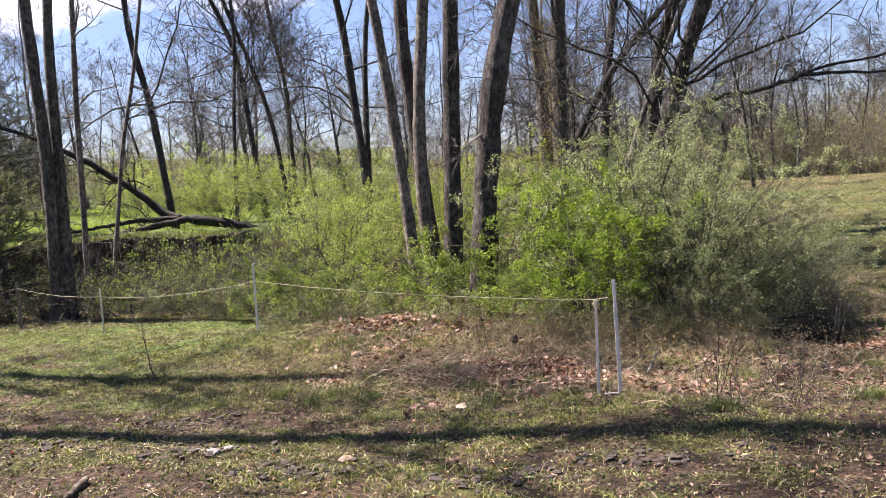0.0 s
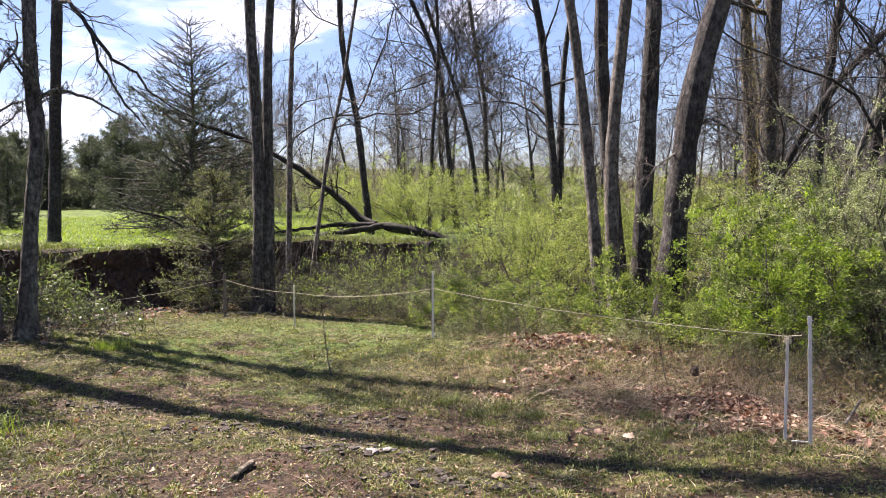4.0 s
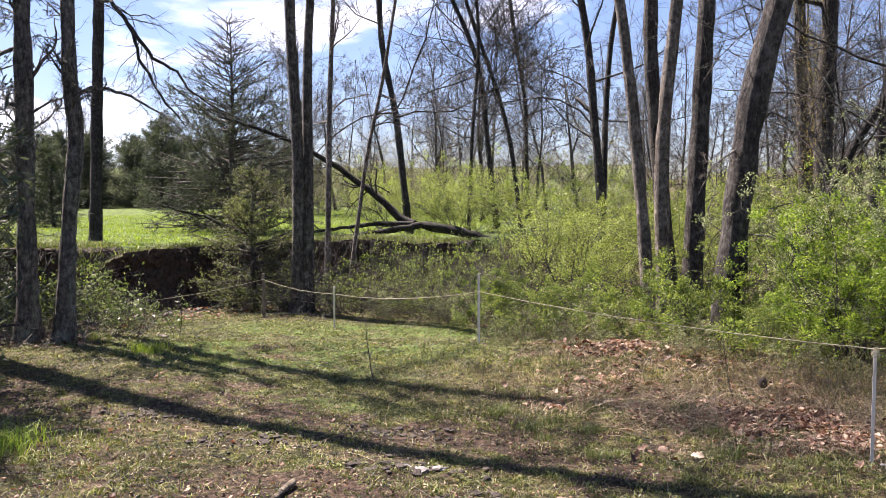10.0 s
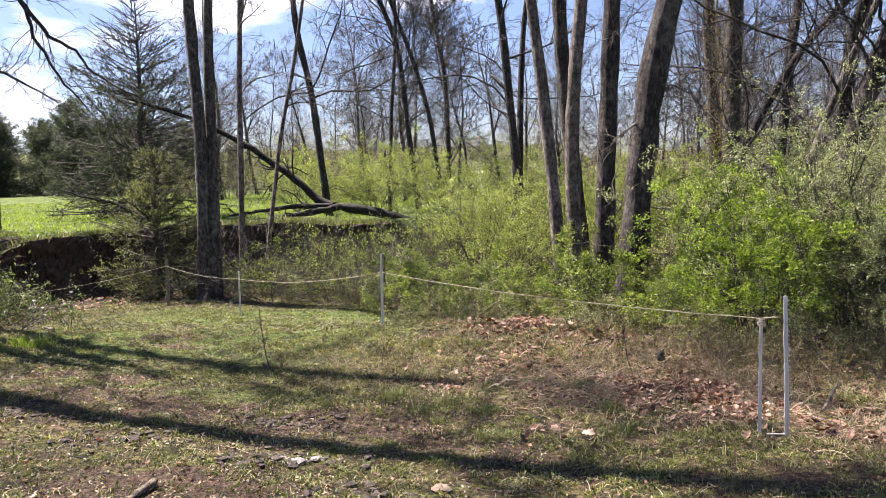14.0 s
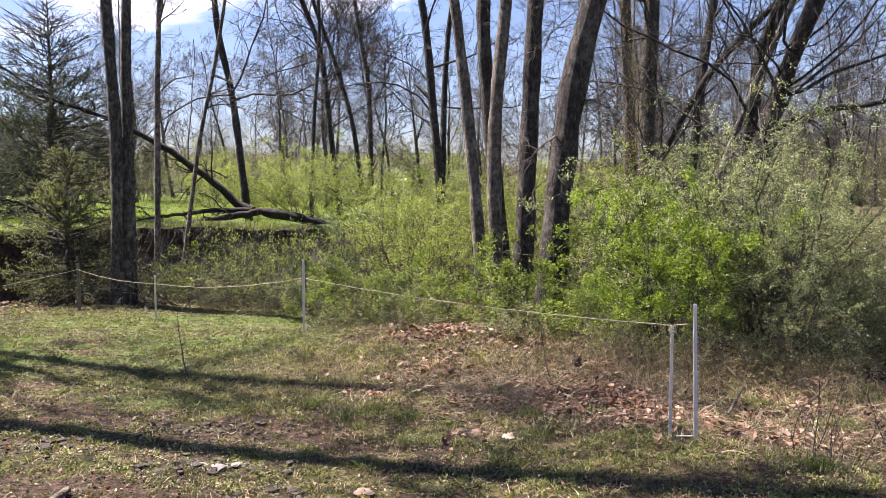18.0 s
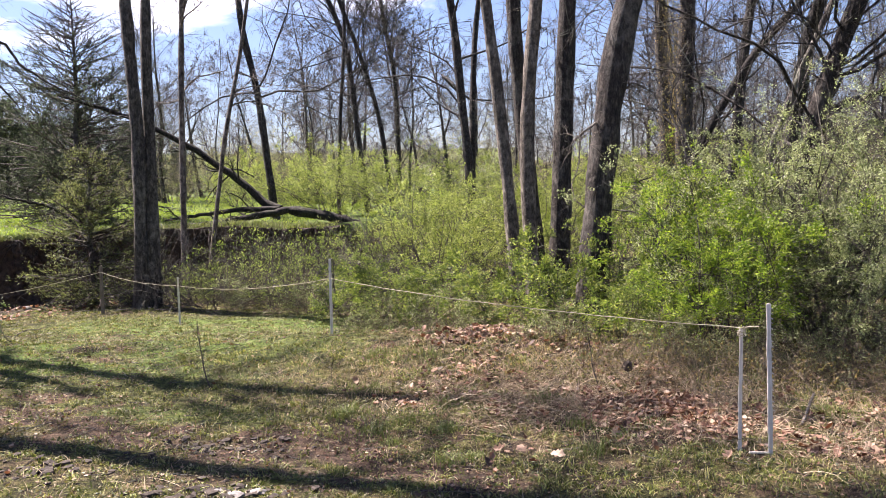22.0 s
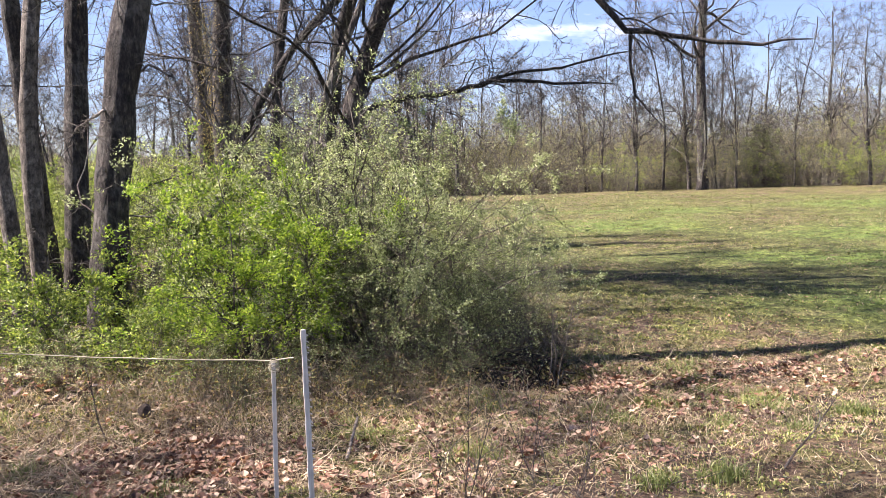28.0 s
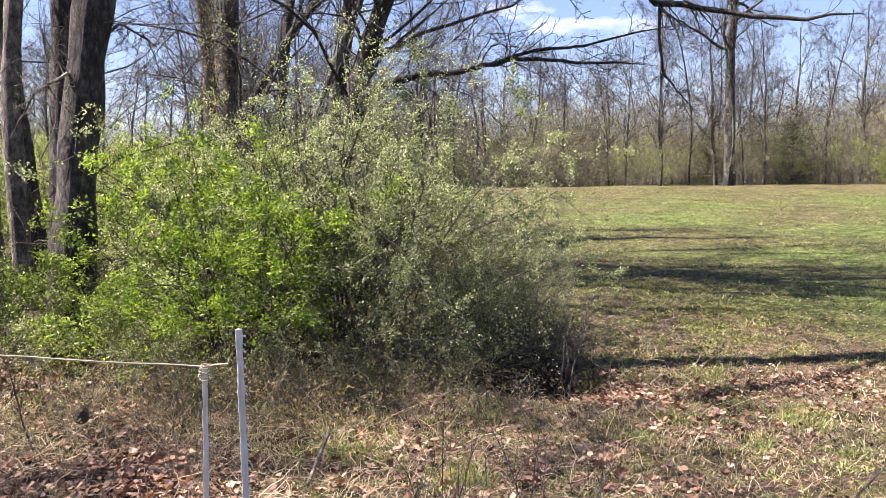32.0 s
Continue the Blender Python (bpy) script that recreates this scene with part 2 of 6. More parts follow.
TWIG_DARK = bark_material("dark_twigs", (0.014, 0.011, 0.011), (0.042, 0.035, 0.034), (0.095, 0.082, 0.08), 30)
DEAD_WOOD = bark_material("dead_wood", (0.007, 0.006, 0.005), (0.022, 0.019, 0.016), (0.07, 0.06, 0.05), 20, (0.05, 0.06, 0.025), 0.4)
LIT = (1.3, 1.42, 0.85)  # what thin new leaves let through, against what they reflect
LEAF_BRIGHT = leaf_material("bright_leaves", [(0, (0.09, 0.165, 0.018)), (0.5, (0.25, 0.375, 0.04)), (1, (0.47, 0.56, 0.1))], 0.45, 0.5, LIT)
LEAF_GREEN = leaf_material("green_leaves", [(0, (0.08, 0.13, 0.025)), (0.5, (0.18, 0.25, 0.05)), (1, (0.42, 0.47, 0.12))], 0.4, 0.5, LIT)
LEAF_SPRING = leaf_material("spring_leaves", [(0, (0.11, 0.155, 0.032)), (0.5, (0.265, 0.335, 0.075)), (1, (0.51, 0.56, 0.19))], 0.4, 0.45, LIT)
LEAF_OLIVE = leaf_material("olive_leaves", [(0, (0.1, 0.13, 0.05)), (0.5, (0.28, 0.33, 0.15)), (1, (0.56, 0.61, 0.4))], 0.5, 0.4, (1.5, 1.55, 1.2))
LEAF_BROAD = leaf_material("broad_leaves", [(0, (0.07, 0.1, 0.035)), (0.5, (0.16, 0.21, 0.075)), (1, (0.36, 0.41, 0.21))], 0.3, 0.35, (1.1, 1.2, 0.7))
LEAF_BRAMBLE = leaf_material("bramble_leaves", [(0, (0.13, 0.13, 0.05)), (0.5, (0.24, 0.22, 0.09)), (1, (0.4, 0.31, 0.17))], 0.5, 0.6, (1.4, 1.3, 0.9))
LEAF_BRUSH = leaf_material("brush_leaves", [(0, (0.15, 0.145, 0.075)), (0.5, (0.3, 0.285, 0.165)), (1, (0.45, 0.42, 0.28))], 0.4)
NEEDLE = leaf_material("cedar_needles", [(0, (0.07, 0.09, 0.035)), (0.5, (0.15, 0.18, 0.075)), (1, (0.28, 0.31, 0.15))], 0.4, 0.6, (1.2, 1.2, 0.9))
NEEDLE_DARK = leaf_material("dark_needles", [(0, (0.03, 0.045, 0.026)), (0.5, (0.075, 0.098, 0.056)), (1, (0.16, 0.185, 0.115))], 0.3, 0.6, (1.1, 1.15, 0.9))
BRUSH_BARK = bark_material("brush_bark", (0.065, 0.055, 0.047), (0.18, 0.158, 0.13), (0.34, 0.305, 0.25), 20)
DRY_STEM = bark_material("dry_stems", (0.1, 0.075, 0.05), (0.24, 0.185, 0.13), (0.42, 0.34, 0.25), 30)
GRASS = leaf_material("grass_blades", [(0, (0.06, 0.085, 0.018)), (0.4, (0.2, 0.25, 0.048)), (0.72, (0.36, 0.395, 0.1)), (0.92, (0.47, 0.42, 0.18)), (1, (0.58, 0.5, 0.31))], 0.22, 0.6, withered=(0.2, 0.145, 0.09))
WEED = leaf_material("low_weeds", [(0, (0.04, 0.06, 0.016)), (0.35, (0.115, 0.155, 0.035)), (0.6, (0.22, 0.255, 0.07)), (0.8, (0.32, 0.27, 0.13)), (1, (0.42, 0.34, 0.2))], 0.2, 0.55, withered=(0.16, 0.11, 0.07))
GRASS_LUSH = leaf_material("lush_grass", [(0, (0.09, 0.132, 0.034)), (0.6, (0.18, 0.225, 0.066)), (1, (0.33, 0.35, 0.14))], 0.28, 0.5)
MEADOW = leaf_material("meadow_blades", [(0, (0.19, 0.3, 0.04)), (0.6, (0.33, 0.46, 0.07)), (1, (0.46, 0.54, 0.13))], 0.4, 0.5)
STRAW = leaf_material("dry_straw", [(0, (0.2, 0.145, 0.09)), (0.5, (0.42, 0.33, 0.22)), (1, (0.64, 0.55, 0.41))], 0.3, 0.7, (1, 0.9, 0.7))
DEAD_LEAF = leaf_material("dead_leaves", [(0, (0.045, 0.024, 0.017)), (0.4, (0.15, 0.075, 0.05)), (0.65, (0.33, 0.185, 0.125)), (0.85, (0.43, 0.29, 0.205)), (1, (0.56, 0.45, 0.34))], 0.2, 0.65, (1, 0.75, 0.5))
FALLEN_LEAF = leaf_material("fallen_leaf", [(0, (0.06, 0.03, 0.02)), (0.35, (0.17, 0.075, 0.045)), (0.65, (0.31, 0.175, 0.12)), (0.88, (0.38, 0.25, 0.18)), (1, (0.5, 0.38, 0.29))], 0.2, 0.65, (1, 0.75, 0.5), single=True)
POST = plain_material("weathered_plastic", (0.6, 0.55, 0.48), (1.0, 0.95, 0.86), 90, 0.7, 0.6, 0.003, (1, 1, 0.06))
POST_DARK = plain_material("weathered_post_wood", (0.16, 0.13, 0.1), (0.3, 0.26, 0.21), 40, 0.9, 0.4, 0.003, (1, 1, 0.2))
ROPE = plain_material("pale_twine", (0.3, 0.27, 0.19), (0.55, 0.51, 0.38), 200, 0.9, 0.3, 0.002)
STONE = plain_material("creek_stone", (0.11, 0.10, 0.09), (0.3, 0.28, 0.26), 14, 0.85, 0.5, 0.01)
ROTTEN = plain_material("rotten_wood", (0.14, 0.09, 0.065), (0.32, 0.23, 0.175), 30, 0.9, 0.6, 0.008)
PALE_STONE = plain_material("pale_stone", (0.1, 0.095, 0.09), (0.36, 0.345, 0.33), 30, 0.85, 0.5, 0.006)
CLOD = plain_material("earth_clod", (0.022, 0.017, 0.014), (0.095, 0.075, 0.058), 40, 0.95, 0.6, 0.01)
SOIL = plain_material("damp_soil", (0.022, 0.016, 0.012), (0.14, 0.1, 0.07), 8, 0.95, 1.0, 0.09)

# ---- mesh helpers ----


def mesh_np(name, verts, quads=None, tris=None, smooth=False):
    quads = np.zeros((0, 4), np.int32) if quads is None else np.asarray(quads, np.int32)
    tris = np.zeros((0, 3), np.int32) if tris is None else np.asarray(tris, np.int32)
    me = bpy.data.meshes.new(name)
    me.vertices.add(len(verts))
    me.vertices.foreach_set("co", np.asarray(verts, np.float32).ravel())
    loops = np.concatenate([quads.ravel(), tris.ravel()])
    me.loops.add(len(loops))
    me.loops.foreach_set("vertex_index", loops)
    starts = np.concatenate([np.arange(len(quads)) * 4, len(quads) * 4 + np.arange(len(tris)) * 3]).astype(np.int32)
    me.polygons.add(len(starts))
    me.polygons.foreach_set("loop_start", starts)
    me.polygons.foreach_set("use_smooth", np.full(len(starts), smooth))
    me.update(calc_edges=True)
    return me


def part(name, me, mat, parent=None, label=""):
    """Links a mesh (or a bmesh) as one object, under a thing or a part where one is given."""
    if isinstance(me, bmesh.types.BMesh):
        b, me = me, bpy.data.meshes.new(name)
        b.to_mesh(me)
        b.free()
    if not me.materials:
        me.materials.append(mat)
    ob = new(name, me)
    if parent is not None:
        ob.parent = parent
    return tagged(ob, label)


def unit(v):
    return v / np.maximum(np.linalg.norm(v, axis=-1, keepdims=True), 1e-9)


def tubes(P, R, n, rough=0.0, rng=None):
    """Tubes along the polylines P (B, K, 3) with radii R (B, K): vertices and quads."""
    B, K, _ = P.shape
    T = unit(np.gradient(P, axis=1))
    ref = np.where(np.abs(unit(P[:, -1] - P[:, 0])[:, 2:3]) > 0.8, [[1.0, 0.2, 0.0]], [[0.1, 0.2, 1.0]])[:, None, :]
    U = unit(np.cross(T, np.broadcast_to(ref, T.shape)))
    W = np.cross(T, U)
    a = np.arange(n) * 2 * np.pi / n
    rr = np.repeat(R[:, :, None], n, 2)
    if rough:
        rr = rr * (1 + rng.normal(0, rough, (B, K, n)))
    V = P[:, :, None] + rr[..., None] * (np.cos(a)[None, None, :, None] * U[:, :, None] + np.sin(a)[None, None, :, None] * W[:, :, None])
    idx = np.arange(B * K * n).reshape(B, K, n)
    nx = np.roll(idx, -1, 2)
    Q = np.stack([idx[:, :-1], nx[:, :-1], nx[:, 1:], idx[:, 1:]], -1).reshape(-1, 4)
    return V.reshape(-1, 3), Q


def joined(*pieces):
    V, Q, k = [], [], 0
    for v, q in pieces:
        V.append(v)
        Q.append(q + k)
        k += len(v)
    return np.concatenate(V), np.concatenate(Q)


def grow(rng, S, D, L, R, K=6, wander=0.22, up=0.06, tip=0.3, curl=0.0):
    """Branches from the places S along D, of lengths L and radii R."""
    B = len(S)
    P = np.zeros((B, K, 3))
    P[:, 0], d = S, unit(D)
    bend = rng.normal(0, 1, (B, 3)) * curl
    for k in range(1, K):
        d = unit(d + rng.normal(0, wander, (B, 3)) + bend + np.array([0, 0, up]))
        P[:, k] = P[:, k - 1] + d * (np.asarray(L) / (K - 1))[:, None]
    return P, np.asarray(R)[:, None] * np.linspace(1, tip, K)[None]


def sprout(rng, P, R, per, t0, t1, angle, length, thin=0.6, least=0.004):
    """Starts for side branches: places, directions, lengths and radii."""
    B, K, _ = P.shape
    who = np.repeat(np.arange(B), per)
    t = rng.uniform(t0, t1, len(who)) * (K - 1)
    k = np.minimum(t.astype(int), K - 2)
    f = (t - k)[:, None]
    S = P[who, k] * (1 - f) + P[who, k + 1] * f
    T = unit(P[who, k + 1] - P[who, k])
    side = unit(np.cross(T, rng.normal(0, 1, T.shape)))
    a = rng.normal(angle, 0.22, len(who))[:, None]
    D = T * np.cos(a) + side * np.sin(a)
    size = np.linalg.norm(P[:, -1] - P[:, 0], axis=1)[who]
    L = size * length * rng.uniform(0.55, 1.25, len(who)) * (1.15 - 0.6 * t / (K - 1))
    r = np.maximum(R[who, k] * thin * rng.uniform(0.6, 1.0, len(who)), least)
    return S, D, L, r


def leaves(rng, pos, aim, size, width=0.5, fold=0.16):
    """Folded leaves, one quad each."""
    n = len(pos)
    d = unit(aim)
    s = unit(np.cross(d, rng.normal(0, 1, (n, 3))))
    up = np.cross(s, d)
    z = np.asarray(size)[:, None]
    V = np.stack([pos, pos + d * z * 0.5 + s * z * width * 0.5 + up * z * fold, pos + d * z, pos + d * z * 0.5 - s * z * width * 0.5 + up * z * fold], 1)
    return V.reshape(-1, 3), np.arange(n * 4).reshape(n, 4)


def along(rng, P, count, t0=0.1):
    """Random places on the polylines, with the way that the line runs."""
    B, K, _ = P.shape
    who = rng.integers(0, B, count)
    t = rng.uniform(t0, 0.999, count) * (K - 1)
    k = t.astype(int)
    f = (t - k)[:, None]
    return P[who, k] * (1 - f) + P[who, k + 1] * f, unit(P[who, k + 1] - P[who, k])


def resample(points, K, smooth=3):
    p = np.array(points, float)
    s = np.concatenate([[0], np.cumsum(np.linalg.norm(np.diff(p, axis=0), axis=1))])
    g = np.linspace(0, s[-1], 6 * K)
    q = np.stack([np.interp(g, s, p[:, i]) for i in range(3)], 1)
    w = np.ones(K // smooth * 2 + 1) / (K // smooth * 2 + 1) if len(p) > 2 else np.ones(1)
    pad = len(w) // 2
    ext = np.concatenate([q[:1] - (q[1:pad + 1] - q[:1])[::-1], q, q[-1:] + (q[-1:] - q[-pad - 1:-1])[::-1]]) if pad else q
    sm = np.stack([np.convolve(ext[:, i], w, "valid") for i in range(3)], 1)
    return sm[np.linspace(0, len(sm) - 1, K).astype(int)]


def ss(a, b, x):
    t = np.clip((x - a) / (b - a), 0, 1)
    return t * t * (3 - 2 * t)


def bell(x, y, cx, cy, sx, sy):
    return np.exp(-((x - cx) / sx) ** 2 - ((y - cy) / sy) ** 2)


WAVES = np.random.default_rng(5)
WAVE_K = WAVES.normal(0, 1, (26, 2)) * (2.0 ** WAVES.uniform(-2.2, 2.6, 26))[:, None]
WAVE_P = WAVES.uniform(0, 6.28, 26)


def ripple(x, y):
    """Uneven ground at several sizes."""
    z = np.zeros(np.broadcast(x, y).shape)
    for (kx, ky), p in zip(WAVE_K, WAVE_P):
        z = z + np.sin(kx * x + ky * y + p) * 0.016 / (0.45 + math.hypot(kx, ky))
    return z


def bank_line(x):
    return np.interp(x, [-80, -40, -26, -18, -14.2, -12, -10, -6, 0, 10], [-8, 8, 16, 19.8, 21.9, 24.6, 27.2, 29.6, 32.5, 36])


def worn(x):
    """How far the creek has eaten into its bank."""
    return 0.55 * np.sin(0.75 * x + 0.5) + 0.25 * np.sin(1.9 * x) + 0.14 * np.sin(4.3 * x + 1.0)


def height(x, y):
    """The lie of the land: a clearing that falls to a creek, its cut bank, and two rising fields."""
    x, y = np.asarray(x, float), np.asarray(y, float)
    z = -0.060 * np.clip(y, -8, 7.6) - 0.15 * ss(10.8, 13.5, y) * (1 - ss(0.0, 4.0, x))
    z = z - 0.30 * bell(x, y, 7.0, 9.6, 3.8, 2.8) - 0.5 * bell(x, y, 4.75, 10.3, 0.42, 0.32) + 0.2 * bell(x, y, -0.3, 11.0, 2.0, 1.2)
    z = z + 0.22 * bell(x, y, -8.2, 9.8, 3.2, 2.6) + 0.16 * bell(x, y, -2.5, 11.3, 1.8, 1.1)
    right = ss(-3.0, 6.0, x)
    z = z + right * 1.2 * ss(11, 62, np.hypot(x, y))
    d = y - bank_line(x)
    left = (1 - ss(-7.0, -1.0, x))
    z = z - left * 1.05 * ss(-10.4, -6.6, d) * (1 - ss(0.1, 1.0, d))
    z = z + left * (1.2 * ss(0.0, 0.9, d + worn(x)) + 0.033 * np.clip(d, 0, 75))
    z = z + (1 - left) * (1 - right) * 0.4 * ss(18, 30, y)
    z = z + 8.0 * ss(74, 170, np.hypot(x, y)) * ss(-60, 10, y)
    near = np.clip(1.5 - np.hypot(x, y - 8) / 14, 0, 1)
    z = z + near * 0.011 * (np.sin(7.1 * x + 2.0 * np.sin(3.7 * y)) * np.sin(6.3 * y + 2.0 * np.sin(4.1 * x)) + np.sin(13.7 * x + 5.0 * y + 1.5 * np.sin(8 * y)))
    return z + ripple(x, y) * (0.5 + 0.5 * ss(3, 8, np.hypot(x, y)))


def h(x, y):
    return float(height(x, y))


# ---- ground ----
G = 380
uu = np.linspace(-1, 1, G)
gx, gy = np.meshgrid(1.0 + 5.0 * np.sinh(5.45 * uu), 10.0 + 5.0 * np.sinh(5.45 * uu))
gz = height(gx, gy)
gi = np.arange(G * G).reshape(G, G)
ground_me = mesh_np("ground", np.stack([gx, gy, gz], -1).reshape(-1, 3), np.stack([gi[:-1, :-1], gi[:-1, 1:], gi[1:, 1:], gi[1:, :-1]], -1).reshape(-1, 4), smooth=True)


def litter_mask(x, y):
    m = 0.95 * bell(x, y, 0.85, 8.65, 0.7, 0.65) + 0.3 * bell(x, y, 0.0, 8.9, 0.8, 0.6) + 0.4 * bell(x, y, 1.1, 8.0, 0.5, 0.4) + 0.3 * bell(x, y, 2.3, 7.4, 0.7, 0.5) + 0.7 * bell(x, y, -0.6, 11.1, 1.1, 0.45) + 0.5 * bell(x, y, 6.6, 9.5, 2.2, 0.7)
    m = m + 0.2 * bell(x, y, 0.0, 9.8, 1.7, 0.9) + 0.24 * bell(x, y, 3.0, 8.4, 1.8, 1.1) + 0.3 * bell(x, y, 3.5, 10.3, 3.0, 0.7) + 0.3 * bell(x, y, -4.0, 16, 3, 2)
    m = m + 0.3 * bell(x, y, -1.2, 9.2, 1.2, 0.7) + 0.5 * bell(x, y, 4.6, 10.5, 0.9, 0.7) + 0.2 * bell(x, y, 5.0, 8.0, 2.0, 0.9)
    return m * (0.74 + 0.62 * np.sin(3.1 * x + 1.4 * np.sin(2.7 * y)) * np.sin(3.7 * y + 1.2 * np.sin(2.9 * x)))


def lush_mask(x, y):
    d = y - bank_line(x)
    far_field = (1 - ss(-9, -3, x)) * ss(0.3, 1.2, d) * 0.9
    wavy = 0.5 + 0.5 * np.sin(0.5 * x + 0.8 * np.sin(0.41 * y)) * np.sin(0.55 * y + 0.9 * np.sin(0.33 * x + 1.0))
    right_field = ss(6, 9, x) * ss(9, 13, np.hypot(x - 1, y - 3)) * (0.1 + 0.36 * wavy) * (1 - 0.7 * ss(38, 52, np.hypot(x, y)))
    return far_field + right_field + 0.65 * bell(x, y, -5.0, 14.2, 3.8, 1.5) + 0.3 * bell(x, y, -4.0, 11.2, 4.0, 2.2) + 0.3 * bell(x, y, -6, 10.5, 2.5, 2) + 0.3 * bell(x, y, -3.4, 8.4, 1.4, 0.5)


def soil_and_shade_mask(x, y):
    d = y - bank_line(x)
    left = 1 - ss(-8, -3, x)
    creek = left * ss(-10, -8.2, d) * (1 - ss(-0.15, 0.3, d)) * 1.1
    bare = 0.5 + 0.25 * np.sin(1.3 * x + 1.6 * np.sin(0.9 * y)) * np.sin(1.6 * y + 1.2 * np.sin(1.1 * x)) + 0.25 * np.sin(4.1 * x + 1.7 * np.sin(3.3 * y)) * np.sin(4.7 * y + 1.5 * np.sin(3.7 * x))
    creek = creek + 0.5 * ss(0.58, 0.72, bare) * (1 - ss(13, 17, np.hypot(x, y))) * (y > 0)
    # the patch at (3.2, 6.4) is dark earth plus tree shade painted as soil
    return creek + 0.25 * ss(72, 84, np.hypot(x, y)) + 0.42 * bell(x, y, 3.2, 6.4, 1.5, 0.8) + 0.3 * bell(x, y, 5.0, 7.3, 2.0, 0.9) + 0.9 * bell(x, y, 4.75, 10.3, 0.5, 0.4) + 0.42 * bell(x, y, -2.2, 7.6, 1.6, 0.5) + 0.3 * bell(x, y, -2.4, 5.2, 2.2, 0.8) + 0.36 * bell(x, y, 6.5, 8.2, 1.2, 0.6) + (0.24 * (1 - ss(4.9, 6.1, y)) + 0.2 * (1 - ss(6, 9, y))) * (0.5 + 0.7 * np.sin(1.9 * x + np.sin(2.3 * y)) * np.sin(2.6 * y + np.sin(1.7 * x)))


for key, fn in (("litter", litter_mask), ("lush", lush_mask), ("soil", soil_and_shade_mask)):
    ground_me.attributes.new(key, "FLOAT", "POINT").data.foreach_set("value", fn(gx, gy).astype(np.float32).ravel())
tagged(part("ground", ground_me, GROUND), "patchy spring grass and bare soil sloping to a creek", "ground", kind="structure")

# ---- plants: kinds ----


def tree(name, points, r0, r1, tall, seed, bark=BARK, label="", category="tree", limbs=11, first=0.45, spread=0.32, per=(6, 5), group="", twig=0.006, flare=0.35, crown_mat=None, droop=0.05, split=True, whiskers=16, slim=0.5):
    """A bare tree: a trunk through a few points, carried on upward to its full height, with limbs and twigs."""
    rng = np.random.default_rng(seed)
    pts = [np.array(p, float) for p in points]
    base = pts[0].copy()
    ground_z = h(base[0], base[1])
    if base[2] > ground_z:
        way = unit(pts[1] - pts[0])
        step = (base[2] - ground_z + 0.1) / max(way[2], 0.5)
        pts[0] = base - way * step * 0.6
        pts[0][2] = ground_z - 0.08
    else:
        pts[0][2] = ground_z - 0.08
    origin = pts[0].copy()
    top_way = unit(pts[-1] - pts[-2])
    while pts[-1][2] - origin[2] < tall:
        top_way = unit(top_way + rng.normal(0, 0.07, 3) + np.array([0, 0, 0.12]))
        pts.append(pts[-1] + top_way * 1.6)
    K = 56 if split else 22
    line = resample(pts, K)[None] - origin
    if not split:
        zs = line[0, :, 2:3]
        sway = 0.2 * np.sin(zs * 0.4 + rng.uniform(0, 6.28, 2)) + 0.04 * np.sin(zs * 1.3 + rng.uniform(0, 6.28, 2))
        line[0, :, :2] += sway - sway[0]
    line[0, 0] = 0
    s = np.linspace(0, 1, K)
    seen = np.clip((len(points) and (np.array(points[-1])[2] - origin[2]) / tall), 0.1, 1)
    rad = np.interp(s, [0, seen, max(0.78, seen + 0.02), 1], [r0, r1, r1 * (0.66 if split else 0.4), 0.03]) * (1 + flare * np.exp(-s * tall / 0.35))
    root = tagged(new(name), label, category, group)
    root.location = origin
    lump = rng.uniform(0, 6.283, 4)
    zz = line[0, :, 2]
    rad = rad * (1 + 0.05 * np.sin(zz * 2.1 + lump[0]) + 0.04 * np.sin(zz * 4.7 + lump[1]) + 0.03 * np.sin(zz * 9.1 + lump[2]))
    v, q = tubes(line, rad[None], 14 if split else 7, 0.04, rng)
    trunk = part("trunk", mesh_np("trunk", v, q, smooth=True), bark, root)
    S, D, L, r = sprout(rng, line, rad[None], limbs, first, 0.98, 0.95 if split else 0.7, spread, slim, 0.014)
    P1, R1 = grow(rng, S, D, L, r, 10 if split else 7, 0.2, 0.07, 0.2, 0.11)
    if split and whiskers:
        S, D, L, r = sprout(rng, line, rad[None], whiskers, 0.05, min(0.95, seen * 1.15), 1.1, 0.075, 0.07, 0.006)
        PW, RW = grow(rng, S, D, L, np.minimum(r, 0.013), 8, 0.24, 0.05, 0.3, 0.15)
        S, D, L, r = sprout(rng, PW, RW, 4, 0.2, 1.0, 0.8, 0.45, 0.6, 0.003)
        PX, RX = grow(rng, S, D, L, r, 4, 0.26, 0.04, 0.5)
        for k in range(whiskers):
            v, q = joined(tubes(PW[k:k + 1], RW[k:k + 1], 4), tubes(PX[4 * k:4 * k + 4], RX[4 * k:4 * k + 4], 3))
            part("side_twig", mesh_np("side_twig", v, q), TWIG, trunk)
    lots = [slice(k, k + 1) for k in range(limbs)] if split else [slice(0, limbs)]
    for lot in lots:
        p1, r1 = P1[lot], R1[lot]
        S, D, L, r = sprout(rng, p1, r1, per[0], 0.15, 1.0, 0.75, 0.5, 0.6, 0.011)
        P2, R2 = grow(rng, S, D, L, r, 6 if split else 5, 0.26, droop, 0.3, 0.14)
        S, D, L, r = sprout(rng, P2, R2, per[1], 0.1, 1.0, 0.75, 0.5, 0.6, twig)
        P3, R3 = grow(rng, S, D, L, r, 4 if split else 2, 0.26, 0.03, 0.5)
